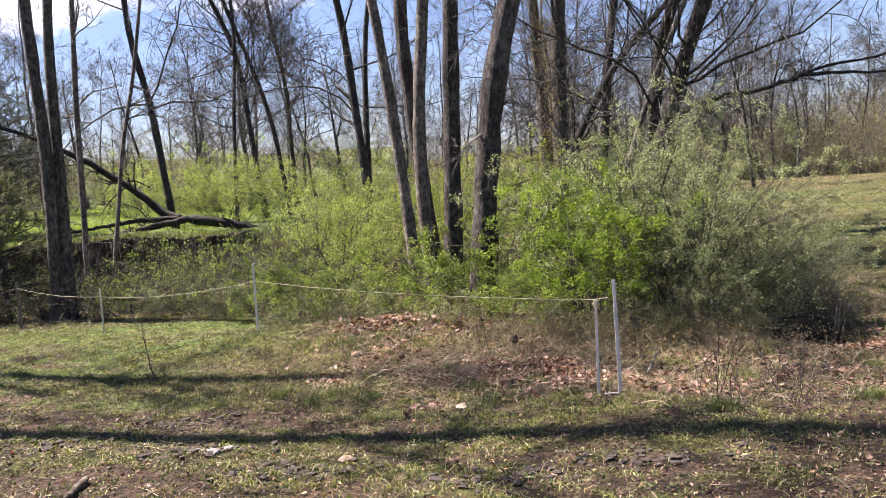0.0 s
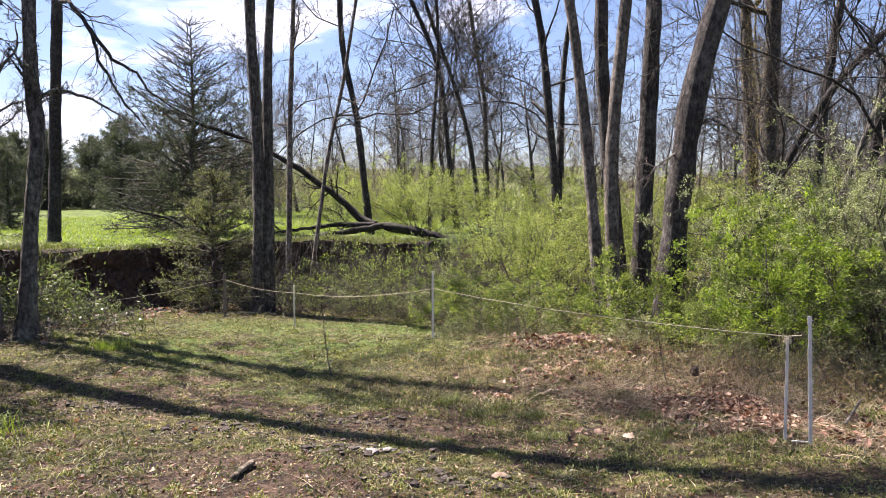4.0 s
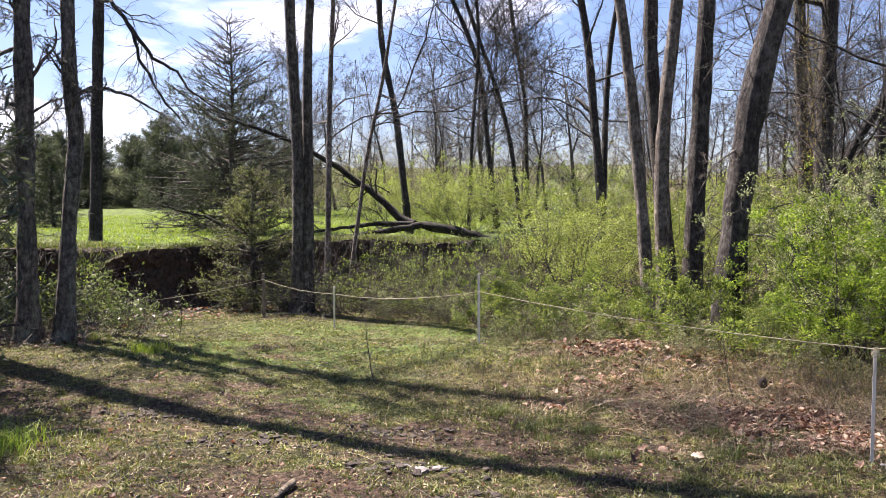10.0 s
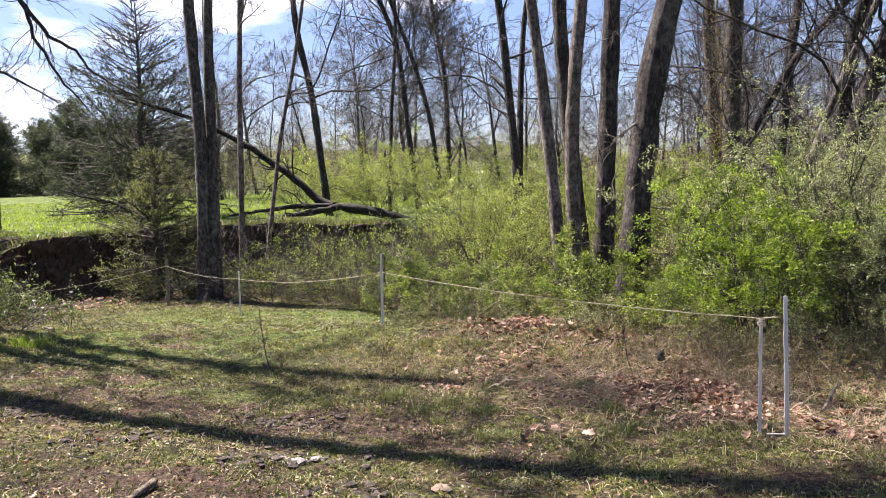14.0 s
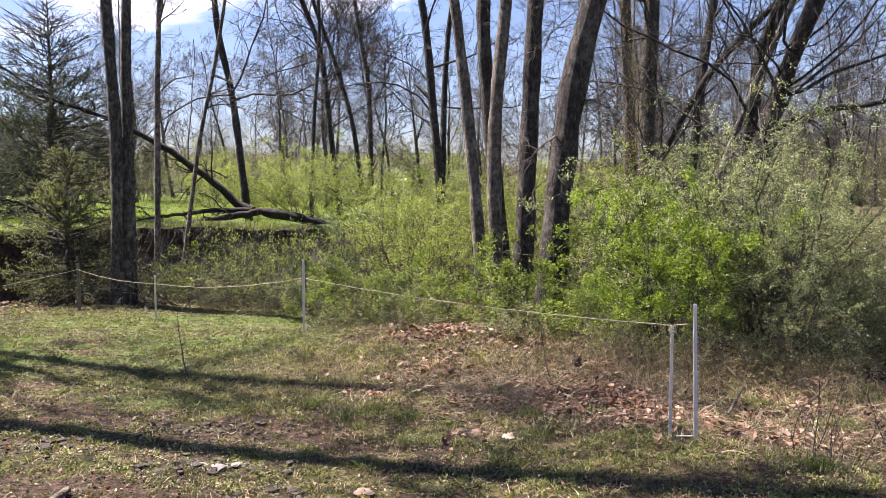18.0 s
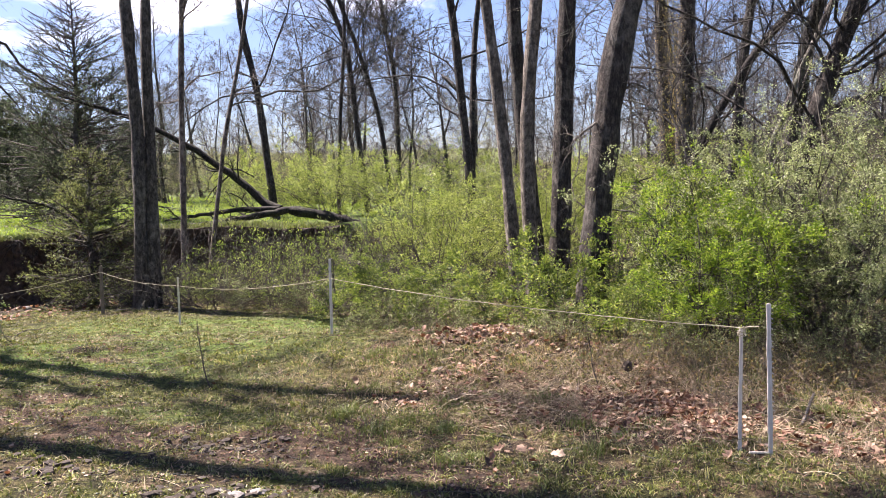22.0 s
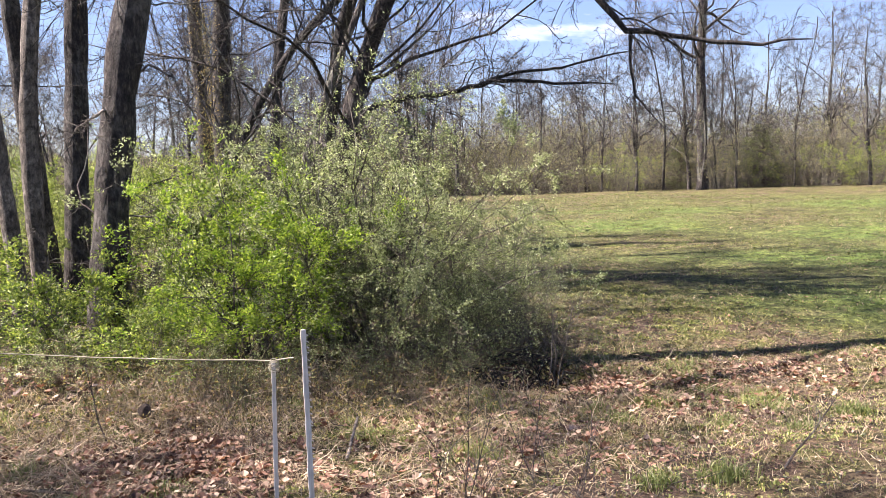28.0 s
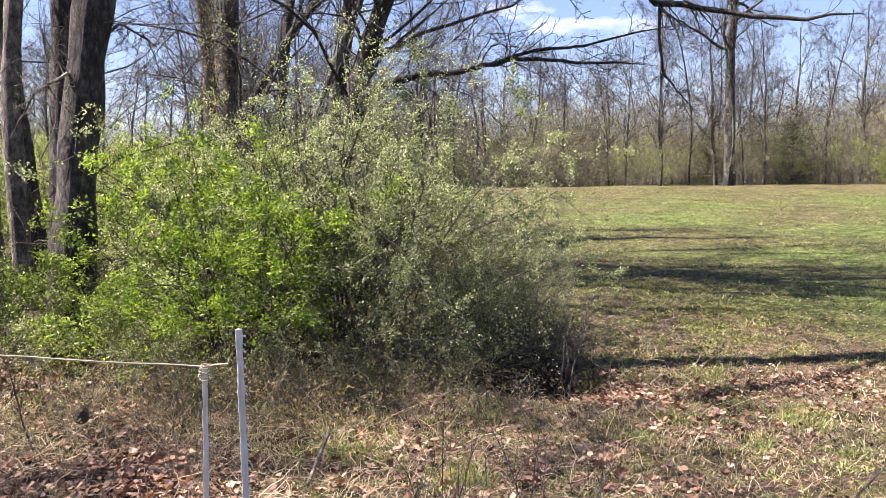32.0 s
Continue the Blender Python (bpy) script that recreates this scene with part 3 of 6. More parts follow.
        S, D, L, r = sprout(rng, P3, R3, 3 if split else 2, 0.1, 1.0, 0.7, 0.55, 0.7, twig * 0.75)
        P4, R4 = grow(rng, S, D, L, r, 3 if split else 2, 0.2, 0.02, 0.6)
        wood, fine = joined(tubes(p1, r1, 6 if split else 4), tubes(P2, R2, 4 if split else 3)), joined(tubes(P3, R3, 3), tubes(P4, R4, 3))
        v, q = joined(wood, fine)
        me = mesh_np("limb", v, q, smooth=True)
        me.materials.append(bark)
        me.materials.append(crown_mat or (TWIG_DARK if bark in (BARK_DARK, BARK_BROWN) else TWIG))
        me.polygons.foreach_set("material_index", np.repeat([0, 1], [len(wood[1]), len(fine[1])]).astype(np.int32))
        part("limb" if split else "crown", me, bark, root)
    return root


def bough(name, points, r0, r1, seed, parent=None, bark=BARK_DARK, sides=7, shoots=8, spread=0.35, label="", hang=0.0, gnarl=0.22):
    """One limb through a few points, with its own side shoots."""
    rng = np.random.default_rng(seed)
    K = 24
    line = resample(points, K, 8)[None]
    line = line + rng.normal(0, r0 * gnarl, line.shape)
    rad = np.interp(np.linspace(0, 1, K), [0, 0.9, 1], [r0, r1, r1 * 0.3])[None]
    S, D, L, r = sprout(rng, line, rad, shoots * 2, 0.1, 1.0, 0.9, spread, 0.36, 0.006)
    L = np.minimum(L, 2.2)
    P1, R1 = grow(rng, S, D, L, r, 8, 0.22, 0.02 + hang, 0.35, 0.14)
    S, D, L, r = sprout(rng, P1, R1, 5, 0.1, 1.0, 0.7, 0.5, 0.6, 0.004)
    P2, R2 = grow(rng, S, D, L, r, 5, 0.24, hang, 0.5)
    S, D, L, r = sprout(rng, P2, R2, 3, 0.1, 1.0, 0.7, 0.5, 0.6, 0.003)
    P3, R3 = grow(rng, S, D, L, r, 3, 0.24, hang, 0.5)
    v, q = joined(tubes(line, rad, sides, 0.06, rng), tubes(P1, R1, 4), tubes(P2, R2, 3), tubes(P3, R3, 3))
    if parent is not None:
        v = v - np.array(parent.location)
    return part(name, mesh_np(name, v, q, smooth=True), bark, parent, label)


def shrub(name, x, y, tall, wide, seed, leaf_mat, count, leaf=0.04, stems=16, label="", category="shrub", group="", bark=TWIG, ragged=0.2, shape=0.55, low=0.15, fill=0.35, aim_up=0.2, twiggy=5, clump=0.34):
    """A leafy shrub: arching stems, side twigs, and a leaf at a time."""
    rng = np.random.default_rng(seed)
    root = tagged(new(name), label, category, group)
    root.location = (x, y, h(x, y) - 0.03)
    a = rng.uniform(0, 6.283, stems)
    out = rng.uniform(0.1, 1.0, stems) ** 0.7
    S = np.stack([np.cos(a) * out * wide * 0.16, np.sin(a) * out * wide * 0.16, np.zeros(stems)], 1)
    D = np.stack([np.cos(a) * out * shape * wide / tall, np.sin(a) * out * shape * wide / tall, np.ones(stems)], 1)
    P1, R1 = grow(rng, S, D, tall * rng.uniform(0.75, 1.08, stems), rng.uniform(0.006, 0.013, stems) * tall / 2, 7, 0.2, -0.035 - 0.03 * ragged, 0.3)
    S, D, L, r = sprout(rng, P1, R1, 8, low, 1.0, 1.05, 0.42, 0.55, 0.003)
    P2, R2 = grow(rng, S, D, L, r, 4, 0.24, -0.02, 0.4)
    S, D, L, r = sprout(rng, P2, R2, twiggy, 0.15, 1.0, 0.85, 0.55, 0.6, 0.002)
    P3, R3 = grow(rng, S, D, L, r, 2, 0.25, 0.0, 0.6)
    v, q = joined(tubes(P1, R1, 4), tubes(P2, R2, 3), tubes(P3, R3, 3))
    part("branchwork", mesh_np("branchwork", v, q), bark, root)
    p3, t3 = along(rng, P3, int(count * (1 - fill) / 5), 0.3)
    p2, t2 = along(rng, P2, count // 5 - len(p3), 0.3)
    pos, aim = np.repeat(np.concatenate([p3, p2]), 5, 0), np.repeat(np.concatenate([t3, t2]), 5, 0)
    pos = pos + rng.normal(0, leaf * 0.7, pos.shape)
    aim = aim + rng.normal(0, 1.1, aim.shape) * np.array([1, 1, 0.6]) + np.array([0, 0, aim_up])
    waves, turns = rng.normal(0, 1, (7, 3)), rng.uniform(0, 6.283, 7)
    waves = unit(waves) * (6.283 / rng.uniform(clump * 0.7, clump * 1.8, 7))[:, None]
    tuft_ = np.sin(pos @ waves.T + turns).sum(1) / 1.87
    keep = (pos[:, 2] > 0.02) & (tuft_ > rng.normal(-0.35, 0.3, len(pos)))
    v, q = leaves(rng, pos[keep], aim[keep], leaf * rng.uniform(0.55, 1.25, keep.sum()))
    part("foliage", mesh_np("foliage", v, q), leaf_mat, root)
    return root


def cedar(name, x, y, tall, wide, seed, needle, count, label="", category="cedar tree", group="", bare_top=0.0, bark=BARK_DARK, low=0.03, size=0.11, n=70, wide_leaf=0.3):
    """An evergreen: a straight trunk, whorled boughs and sprays of needles."""
    rng = np.random.default_rng(seed)
    root = tagged(new(name), label, category, group)
    root.location = (x, y, h(x, y) - 0.05)
    K = 14
    line = np.zeros((1, K, 3))
    line[0, :, 2] = np.linspace(0, tall, K)
    line[0, :, :2] = np.cumsum(rng.normal(0, 0.012 * tall / 3, (K, 2)), 0)
    rad = np.linspace(tall * 0.018 + 0.02, 0.012, K)[None]
    v, q = tubes(line, rad, 8, 0.04, rng)
    part("trunk", mesh_np("trunk", v, q, smooth=True), bark, root)
    t = rng.uniform(low, 0.99, n) ** 1.15
    a = rng.uniform(0, 6.283, n)
    S = np.stack([np.interp(t, np.linspace(0, 1, K), line[0, :, i]) for i in range(3)], 1)
    D = np.stack([np.cos(a), np.sin(a), 0.02 + 0.55 * t + rng.normal(0, 0.15, n)], 1)
    L = wide * 0.5 * (0.22 + 0.9 * np.sin(np.clip(1.05 - t, 0, 1) * 1.75)) * rng.uniform(0.6, 1.2, n)
    P1, R1 = grow(rng, S, D, L, 0.012 + L * 0.008, 4, 0.13, 0.02, 0.4)
    S, D, L, r = sprout(rng, P1, R1, 7, 0.15, 1.0, 0.7, 0.45, 0.6, 0.004)
    P2, R2 = grow(rng, S, D, L, r, 3, 0.18, 0.03, 0.5)
    v, q = joined(tubes(P1, R1, 4), tubes(P2, R2, 3))
    part("branchwork", mesh_np("branchwork", v, q), bark, root)
    pos, aim = along(rng, P2, count)
    keep = pos[:, 2] < tall * (1 - bare_top) + rng.normal(0, tall * 0.08, count)
    pos, aim = pos[keep], aim[keep]
    pos = pos + rng.normal(0, size * 0.45, pos.shape)
    v, q = leaves(rng, pos, aim + rng.normal(0, 0.55, aim.shape) + np.array([0, 0, 0.25]), size * rng.uniform(0.6, 1.3, len(pos)), wide_leaf, 0.05)
    part("foliage", mesh_np("foliage", v, q), needle, root)
    return root


def place(ob, x, y, scale, turn, lower=0.03, stretch=1.0):
    """A copy of a plant at another place."""
    m = pose(x, y, h(x, y) - lower, 0, 0, turn)
    c = copy_thing(ob, m)
    c.scale = (scale, scale, scale * stretch)
    return c

# ---- trees of the creek side ----
tree("tree", [(-9.40, 10.57, -0.25), (-9.37, 10.60, 2.33), (-9.36, 10.61, 4.84)], 0.14, 0.12, 6.4, 11, BARK, "grey-barked bare tree standing at the clearing's edge", limbs=14, first=0.28, spread=0.22, per=(6, 5), whiskers=34, flare=0.7, slim=0.3)
crooked = tree("tree", [(-8.77, 10.60, -0.28), (-8.69, 10.67, 1.47), (-8.57, 10.77, 2.81), (-8.64, 10.71, 3.39), (-8.64, 10.71, 4.80)], 0.125, 0.1, 6.2, 12, BARK, "grey-barked bare tree with a kink in its trunk", limbs=12, first=0.42, spread=0.16, per=(6, 5), whiskers=34, flare=0.7, slim=0.3)
bough("limb", [(-8.60, 10.74, 3.31), (-8.39, 10.92, 3.46), (-7.99, 11.23, 3.34), (-7.66, 11.47, 3.09), (-7.32, 11.70, 2.84)], 0.033, 0.009, 13, crooked, BARK, hang=-0.04)
field_tree = tree("tree", [(-18.78, 23.61, 0.96), (-18.66, 23.71, 5.23), (-18.53, 23.81, 9.00)], 0.2, 0.17, 18, 14, BARK_DARK, "straight dark tree on the grassy far bank", limbs=12, first=0.5)
bough("limb", [(-18.5, 23.8, 8.8), (-17.38, 22.9, 8.43), (-16.79, 23.13, 7.59), (-16.65, 23.23, 6.70), (-16.14, 23.60, 5.45), (-15.41, 24.09, 4.36)], 0.09, 0.03, 15, field_tree, hang=-0.06)
bough("limb", [(-17.09, 23.3, 7.79), (-16.55, 23.92, 6.72), (-15.97, 24.32, 6.37), (-15.68, 24.51, 5.73), (-14.92, 24.99, 5.18), (-14.13, 25.46, 4.72)], 0.07, 0.02, 16, field_tree, hang=-0.06)
twin = tree("tree", [(-7.97, 16.62, -0.58), (-7.88, 16.66, 2.60), (-7.96, 16.62, 4.66), (-8.01, 16.60, 6.21)], 0.135, 0.11, 16, 17, BARK_GREY, "double-stemmed dark tree beside the fence line", limbs=12, first=0.4)
second = resample([(-7.80, 16.8, -0.62), (-7.74, 16.83, 2.60), (-7.73, 16.84, 4.80), (-7.64, 16.88, 6.25), (-7.3, 17.0, 10), (-7.1, 17.2, 15)], 24)[None] - np.array(twin.location)
v, q = tubes(second, np.interp(np.linspace(0, 1, 24), [0, 0.15, 0.45, 1], [0.16, 0.125, 0.088, 0.04])[None], 11, 0.035, np.random.default_rng(18))
part("second_trunk", mesh_np("second_trunk", v, q, smooth=True), BARK_GREY, twin)
tree("sapling", [(-10.71, 24.39, 0.41), (-10.58, 24.45, 4.88), (-10.41, 24.52, 8.42)], 0.1, 0.07, 13, 19, BARK_PALE, "slim pale sapling in the creek thicket", limbs=9, first=0.4, spread=0.2)
tree("sapling", [(-10.36, 25.63, 0.63), (-9.87, 25.82, 3.52), (-9.35, 26.02, 5.93), (-8.90, 26.18, 8.70)], 0.075, 0.05, 11, 20, BARK_PALE, "slim pale sapling leaning across the creek", limbs=9, first=0.4, spread=0.2)
tree("tree", [(-10.52, 31.97, 1.32), (-10.94, 31.82, 5.78), (-11.43, 31.65, 8.05), (-11.52, 31.61, 10.31)], 0.15, 0.11, 18, 21, BARK_DARK, "dark bare tree behind the fallen trunk", limbs=26, first=0.2, per=(7, 6), slim=0.36, twig=0.009)
tree("tree", [(-8.90, 35.56, 0.76), (-8.72, 35.61, 4.87), (-8.38, 35.69, 8.58), (-8.44, 35.68, 11.04)], 0.085, 0.07, 17, 22, BARK_DARK, "thin dark bare tree in the woods", limbs=26, first=0.18, group="woodland trees", per=(7, 6), slim=0.42, twig=0.009)
tree("tree", [(-7.94, 36.82, 1.62), (-8.29, 36.74, 4.95), (-8.54, 36.68, 8.01), (-9.14, 36.54, 9.80), (-9.85, 36.35, 11.34)], 0.135, 0.1, 18, 23, BARK_DARK, "dark bare tree with a bent trunk", limbs=26, first=0.2, group="woodland trees", per=(7, 6), slim=0.36, twig=0.009)
tree("tree", [(-7.06, 38.01, 1.87), (-7.46, 37.94, 5.02), (-8.07, 37.81, 7.39), (-8.88, 37.63, 9.75), (-9.48, 37.48, 11.59)], 0.12, 0.085, 18, 24, BARK_DARK, "dark bare tree leaning over the thicket", limbs=26, first=0.2, group="woodland trees", per=(7, 6), slim=0.36, twig=0.009)
tree("tree", [(-7.42, 42.01, 3.06), (-7.45, 42.01, 7.39), (-7.89, 41.93, 9.98), (-8.22, 41.86, 12.57)], 0.125, 0.095, 19, 25, BARK_DARK, "slim dark bare tree in the woods", limbs=26, first=0.2, group="woodland trees", per=(7, 6), slim=0.36, twig=0.009)
multi = tree("tree", [(-2.12, 24.57, -0.12), (-2.15, 24.57, 2.17), (-2.37, 24.55, 4.46), (-2.46, 24.54, 6.08), (-2.70, 24.52, 7.71)], 0.14, 0.105, 17, 26, BARK_DARK, "forked bare tree with ivy-grown stem", limbs=26, first=0.22, per=(7, 6), slim=0.36, twig=0.009)
stem = resample([(-2.12, 24.7, 1.6), (-2.04, 25.08, 4.83), (-1.91, 25.09, 6.47), (-1.69, 25.11, 7.76), (-1.1, 25.2, 13)], 20)[None] - np.array(multi.location)
v, q = tubes(stem, np.linspace(0.105, 0.04, 20)[None], 9, 0.04, np.random.default_rng(27))
part("second_trunk", mesh_np("second_trunk", v, q, smooth=True), BARK_DARK, multi)
tree("tree", [(-0.61, 17.29, -0.08), (-0.66, 17.29, 0.93), (-0.81, 17.28, 2.61), (-0.96, 17.27, 4.29), (-1.14, 17.26, 5.74)], 0.128, 0.108, 22, 28, BARK_PALE, "slender mottled pale tree in a cluster of trunks", limbs=9, first=0.42, flare=0.1, group="clustered trunks")
tree("tree", [(-0.29, 17.58, -0.11), (-0.35, 17.58, 1.26), (-0.36, 17.58, 2.95), (-0.21, 17.58, 4.29), (-0.04, 17.58, 5.71)], 0.155, 0.118, 22, 29, BARK_PALE, "pale grey smooth tree in a cluster of trunks", limbs=9, first=0.42, flare=0.1, group="clustered trunks")
tree("tree", [(-0.18, 19.16, 0.00), (-0.40, 19.16, 2.11), (-0.59, 19.15, 4.33), (-0.64, 19.15, 6.17)], 0.165, 0.148, 24, 30, BARK_BROWN, "brown straight tree in a cluster of trunks", limbs=15, first=0.45, group="clustered trunks")
tree("tree", [(0.22, 17.71, -0.00), (0.34, 17.70, 2.37), (0.43, 17.70, 4.04), (0.53, 17.70, 5.69)], 0.203, 0.165, 24, 31, BARK_BROWN, "brown straight tree in a cluster of trunks", limbs=15, first=0.45, group="clustered trunks")
leaner = tree("tree", [(0.60, 12.41, 0.39), (0.77, 12.40, 2.08), (0.94, 12.38, 3.20), (1.06, 12.37, 3.79), (1.23, 12.35, 4.29)], 0.205, 0.165, 22, 32, BARK_BROWN, "thick leaning tree with rough grey bark", limbs=15, first=0.4, group="clustered trunks")
bough("limb", [(0.85, 12.5, 2.2), (0.68, 12.3, 2.32), (0.4, 12.1, 2.1), (0.2, 12.0, 1.7)], 0.022, 0.006, 33, leaner, BARK_PALE, 5, 6, 0.4)
bough("limb", [(0.9, 12.5, 2.6), (1.15, 12.3, 2.8), (1.4, 12.2, 2.65), (1.5, 12.1, 2.3)], 0.02, 0.005, 34, leaner, BARK_PALE, 5, 6, 0.4)
vine = tree("tree", [(3.66, 26.72, 1.59), (3.54, 26.74, 4.22), (3.45, 26.75, 5.95), (3.45, 26.75, 7.67)], 0.2, 0.17, 22, 35, BARK_BROWN, "vine-covered tree trunk in the woods", limbs=16, first=0.3)
vine2 = tree("tree", [(3.74, 24.69, 1.57), (3.77, 24.69, 3.99), (3.86, 24.67, 5.57), (3.93, 24.66, 7.15)], 0.25, 0.21, 23, 36, BARK_BROWN, "thick vine-covered tree trunk in the woods", limbs=16, first=0.3)
for host, seed in ((vine, 37), (vine2, 38)):
    rng = np.random.default_rng(seed)
    n = 3000
    a, z = rng.uniform(0, 6.283, n), 1.2 + 8.0 * rng.uniform(0, 1, n) ** 1.3
    pos = np.stack([np.cos(a) * 0.26, np.sin(a) * 0.26, z], 1) + rng.normal(0, 0.07, (n, 3))
    pos[:, 0] -= 0.02 * z
    v, q = leaves(rng, pos, rng.normal(0, 1, (n, 3)) + np.array([0, 0, -0.4]), rng.uniform(0.035, 0.065, n))
    part("vine", mesh_np("vine", v, q), LEAF_BRAMBLE, host, "thin olive vine on the trunk")
tree("tree", [(3.17, 20.22, 2.18), (3.68, 20.14, 2.99), (4.31, 20.01, 4.03), (4.77, 19.90, 4.73), (5.33, 19.75, 5.21)], 0.105, 0.075, 13, 39, BARK_DARK, "dark leaning tree behind the shrubs", limbs=22, first=0.12, spread=0.4, per=(7, 6), slim=0.34)
big_lean = tree("tree", [(4.44, 16.88, 1.66), (4.78, 16.78, 2.73), (5.08, 16.68, 3.80), (5.42, 16.57, 4.58)], 0.2, 0.15, 17, 40, BARK_BROWN, "thick leaning tree with furrowed bark behind the shrubs", limbs=22, first=0.12, spread=0.3, per=(7, 6), slim=0.26)
bough("limb", [(4.85, 16.95, 2.5), (5.08, 17.0, 2.78), (5.85, 16.94, 3.06), (6.60, 16.63, 3.11), (7.53, 16.18, 3.32), (8.42, 15.66, 3.22), (9.27, 15.10, 3.15)], 0.073, 0.02, 41, big_lean, shoots=14, spread=0.4, hang=-0.03)
bough("limb", [(7.03, 16.43, 3.21), (7.71, 16.08, 3.44), (8.42, 15.66, 3.48), (9.10, 15.22, 3.66), (9.67, 14.80, 3.74)], 0.037, 0.012, 42, big_lean, shoots=8, hang=-0.03)
tree("tree", [(4.02, 18.02, 1.78), (4.64, 17.86, 3.13), (5.01, 17.76, 4.07), (5.32, 17.66, 4.79)], 0.08, 0.06, 12, 43, BARK, "slim leaning tree behind the shrubs", limbs=20, first=0.12, spread=0.4, per=(7, 6), slim=0.36)
tree("tree", [(4.34, 21.53, 2.25), (4.57, 21.49, 4.01), (4.73, 21.45, 5.50)], 0.13, 0.1, 18, 44, BARK_DARK, "dark bare tree behind the shrubs", limbs=20, first=0.15, spread=0.35, slim=0.3)
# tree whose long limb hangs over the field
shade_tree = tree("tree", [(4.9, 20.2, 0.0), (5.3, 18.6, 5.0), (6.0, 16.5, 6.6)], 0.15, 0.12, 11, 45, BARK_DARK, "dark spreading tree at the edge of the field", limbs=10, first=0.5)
bough("limb", [(6.0, 16.5, 6.6), (7.3, 14.6, 5.4), (7.81, 13.68, 4.31), (8.10, 13.48, 3.87), (8.25, 13.36, 3.65), (8.51, 13.17, 3.68), (8.84, 12.90, 3.61), (9.16, 12.62, 3.45), (9.64, 12.17, 3.39), (10.14, 11.65, 3.36)], 0.1, 0.028, 46, shade_tree, shoots=12, spread=0.22, hang=-0.05)
bough("limb", [(8.25, 13.36, 3.65), (8.25, 13.36, 3.17), (8.30, 13.33, 2.73), (8.52, 13.16, 2.38), (8.69, 13.02, 2.15)], 0.028, 0.01, 47, shade_tree, shoots=8, spread=0.4, hang=-0.04)
# trees beside the clearing, out of view, shaped so their shadows cross the grass
tree("tree", [(-12.4, 10.55, 0), (-12.4, 10.6, 8), (-12.45, 10.62, 12.6), (-12.4, 11.14, 17.4), (-12.4, 11.8, 22.2), (-12.4, 12.1, 26), (-12.4, 12.3, 30)], 0.23, 0.17, 34, 48, BARK, "tall unseen bare tree whose long shadow crosses the clearing", limbs=24, first=0.5, per=(4, 3), spread=0.15, slim=0.5)
tree("tree", [(-11.2, 7.9, 0), (-11.4, 7.8, 4), (-11.3, 7.8, 7)], 0.12, 0.09, 12, 49, BARK, "slim unseen bare tree shading the clearing's left side", limbs=7, first=0.3, per=(3, 3), spread=0.25)
tree("tree", [(-13.6, 13.25, 0), (-13.6, 13.2, 8), (-13.55, 13.2, 13), (-13.5, 13.7, 16.2), (-13.5, 14.15, 19.4)], 0.18, 0.115, 31, 50, BARK, "tall unseen bare tree whose crown shades the clearing", limbs=26, first=0.4, per=(7, 6), spread=0.17, slim=0.5, twig=0.012)

# fallen tree across the creek
fallen = tagged(new("fallen_tree"), "fallen dark tree lying across the creek bank", "fallen tree")
fallen.location = (-5.8, 31.1, 0.0)
bough("trunk", [(-4.6, 31.3, -0.45), (-5.80, 31.13, 0.03), (-6.95, 30.89, 0.48), (-8.20, 30.58, 0.9), (-9.75, 30.3, 1.2)], 0.24, 0.17, 51, fallen, DEAD_WOOD, 12, 2, 0.12, gnarl=0.06)
bough("limb", [(-9.7, 30.3, 1.16), (-10.3, 30.4, 1.36), (-11.19, 30.3, 2.23), (-12.61, 29.9, 3.36), (-14.17, 29.39, 4.32), (-15.49, 28.71, 4.90), (-16.75, 27.98, 5.32)], 0.16, 0.06, 52, fallen, DEAD_WOOD, 9, 9, 0.2, hang=0.04, gnarl=0.07)
bough("limb", [(-9.75, 30.2, 1.16), (-11.07, 29.65, 1.20), (-12.26, 29.17, 1.05), (-13.43, 28.64, 0.87)], 0.11, 0.05, 53, fallen, DEAD_WOOD, 8, 4, 0.3, gnarl=0.08)
bough("limb", [(-9.34, 30.0, 1.12), (-10.33, 29.2, 0.93), (-11.49, 28.5, 0.75), (-12.44, 28.00, 0.71)], 0.14, 0.07, 54, fallen, DEAD_WOOD, 8, 3, 0.3, gnarl=0.08)
snag = bough("fallen_branch", [(-14.3, 24.9, h(-14.3, 24.9)), (-14.67, 24.7, 1.27), (-15.20, 24.4, 1.55), (-15.79, 24.0, 1.75), (-16.22, 23.8, 1.9)], 0.068, 0.029, 55, None, DEAD_WOOD, 6, 8, 0.35)
tagged(snag, "dark dead branch lying at the top of the cut bank", "branch")

# ---- evergreens ----
cedar("cedar", -17.3, 30.0, 8.6, 5.6, 61, NEEDLE_DARK, 48000, "tall thin-topped grey-green cedar at the field's edge", bare_top=0.3, bark=TWIG, size=0.1, n=240)
young = cedar("cedar", -9.35, 17.4, 3.3, 2.2, 62, NEEDLE, 21000, "young olive-green cedar by the fence line", bark=TWIG, size=0.06, n=140, bare_top=0.1)
dark_cedar = cedar("cedar", -40.4, 58, 7.5, 4.6, 63, NEEDLE_DARK, 17000, "dark evergreen in the row behind the field", group="evergreen row", size=0.2, n=130)
rng = np.random.default_rng(64)
for k in range(34):
    x = -68 + k * 1.05 + rng.uniform(-0.8, 0.8)
    place(dark_cedar, x, 62 + 0.35 * (x + 50) + rng.uniform(-5, 6), rng.uniform(0.55, 0.95), rng.uniform(0, 360), 0.05)
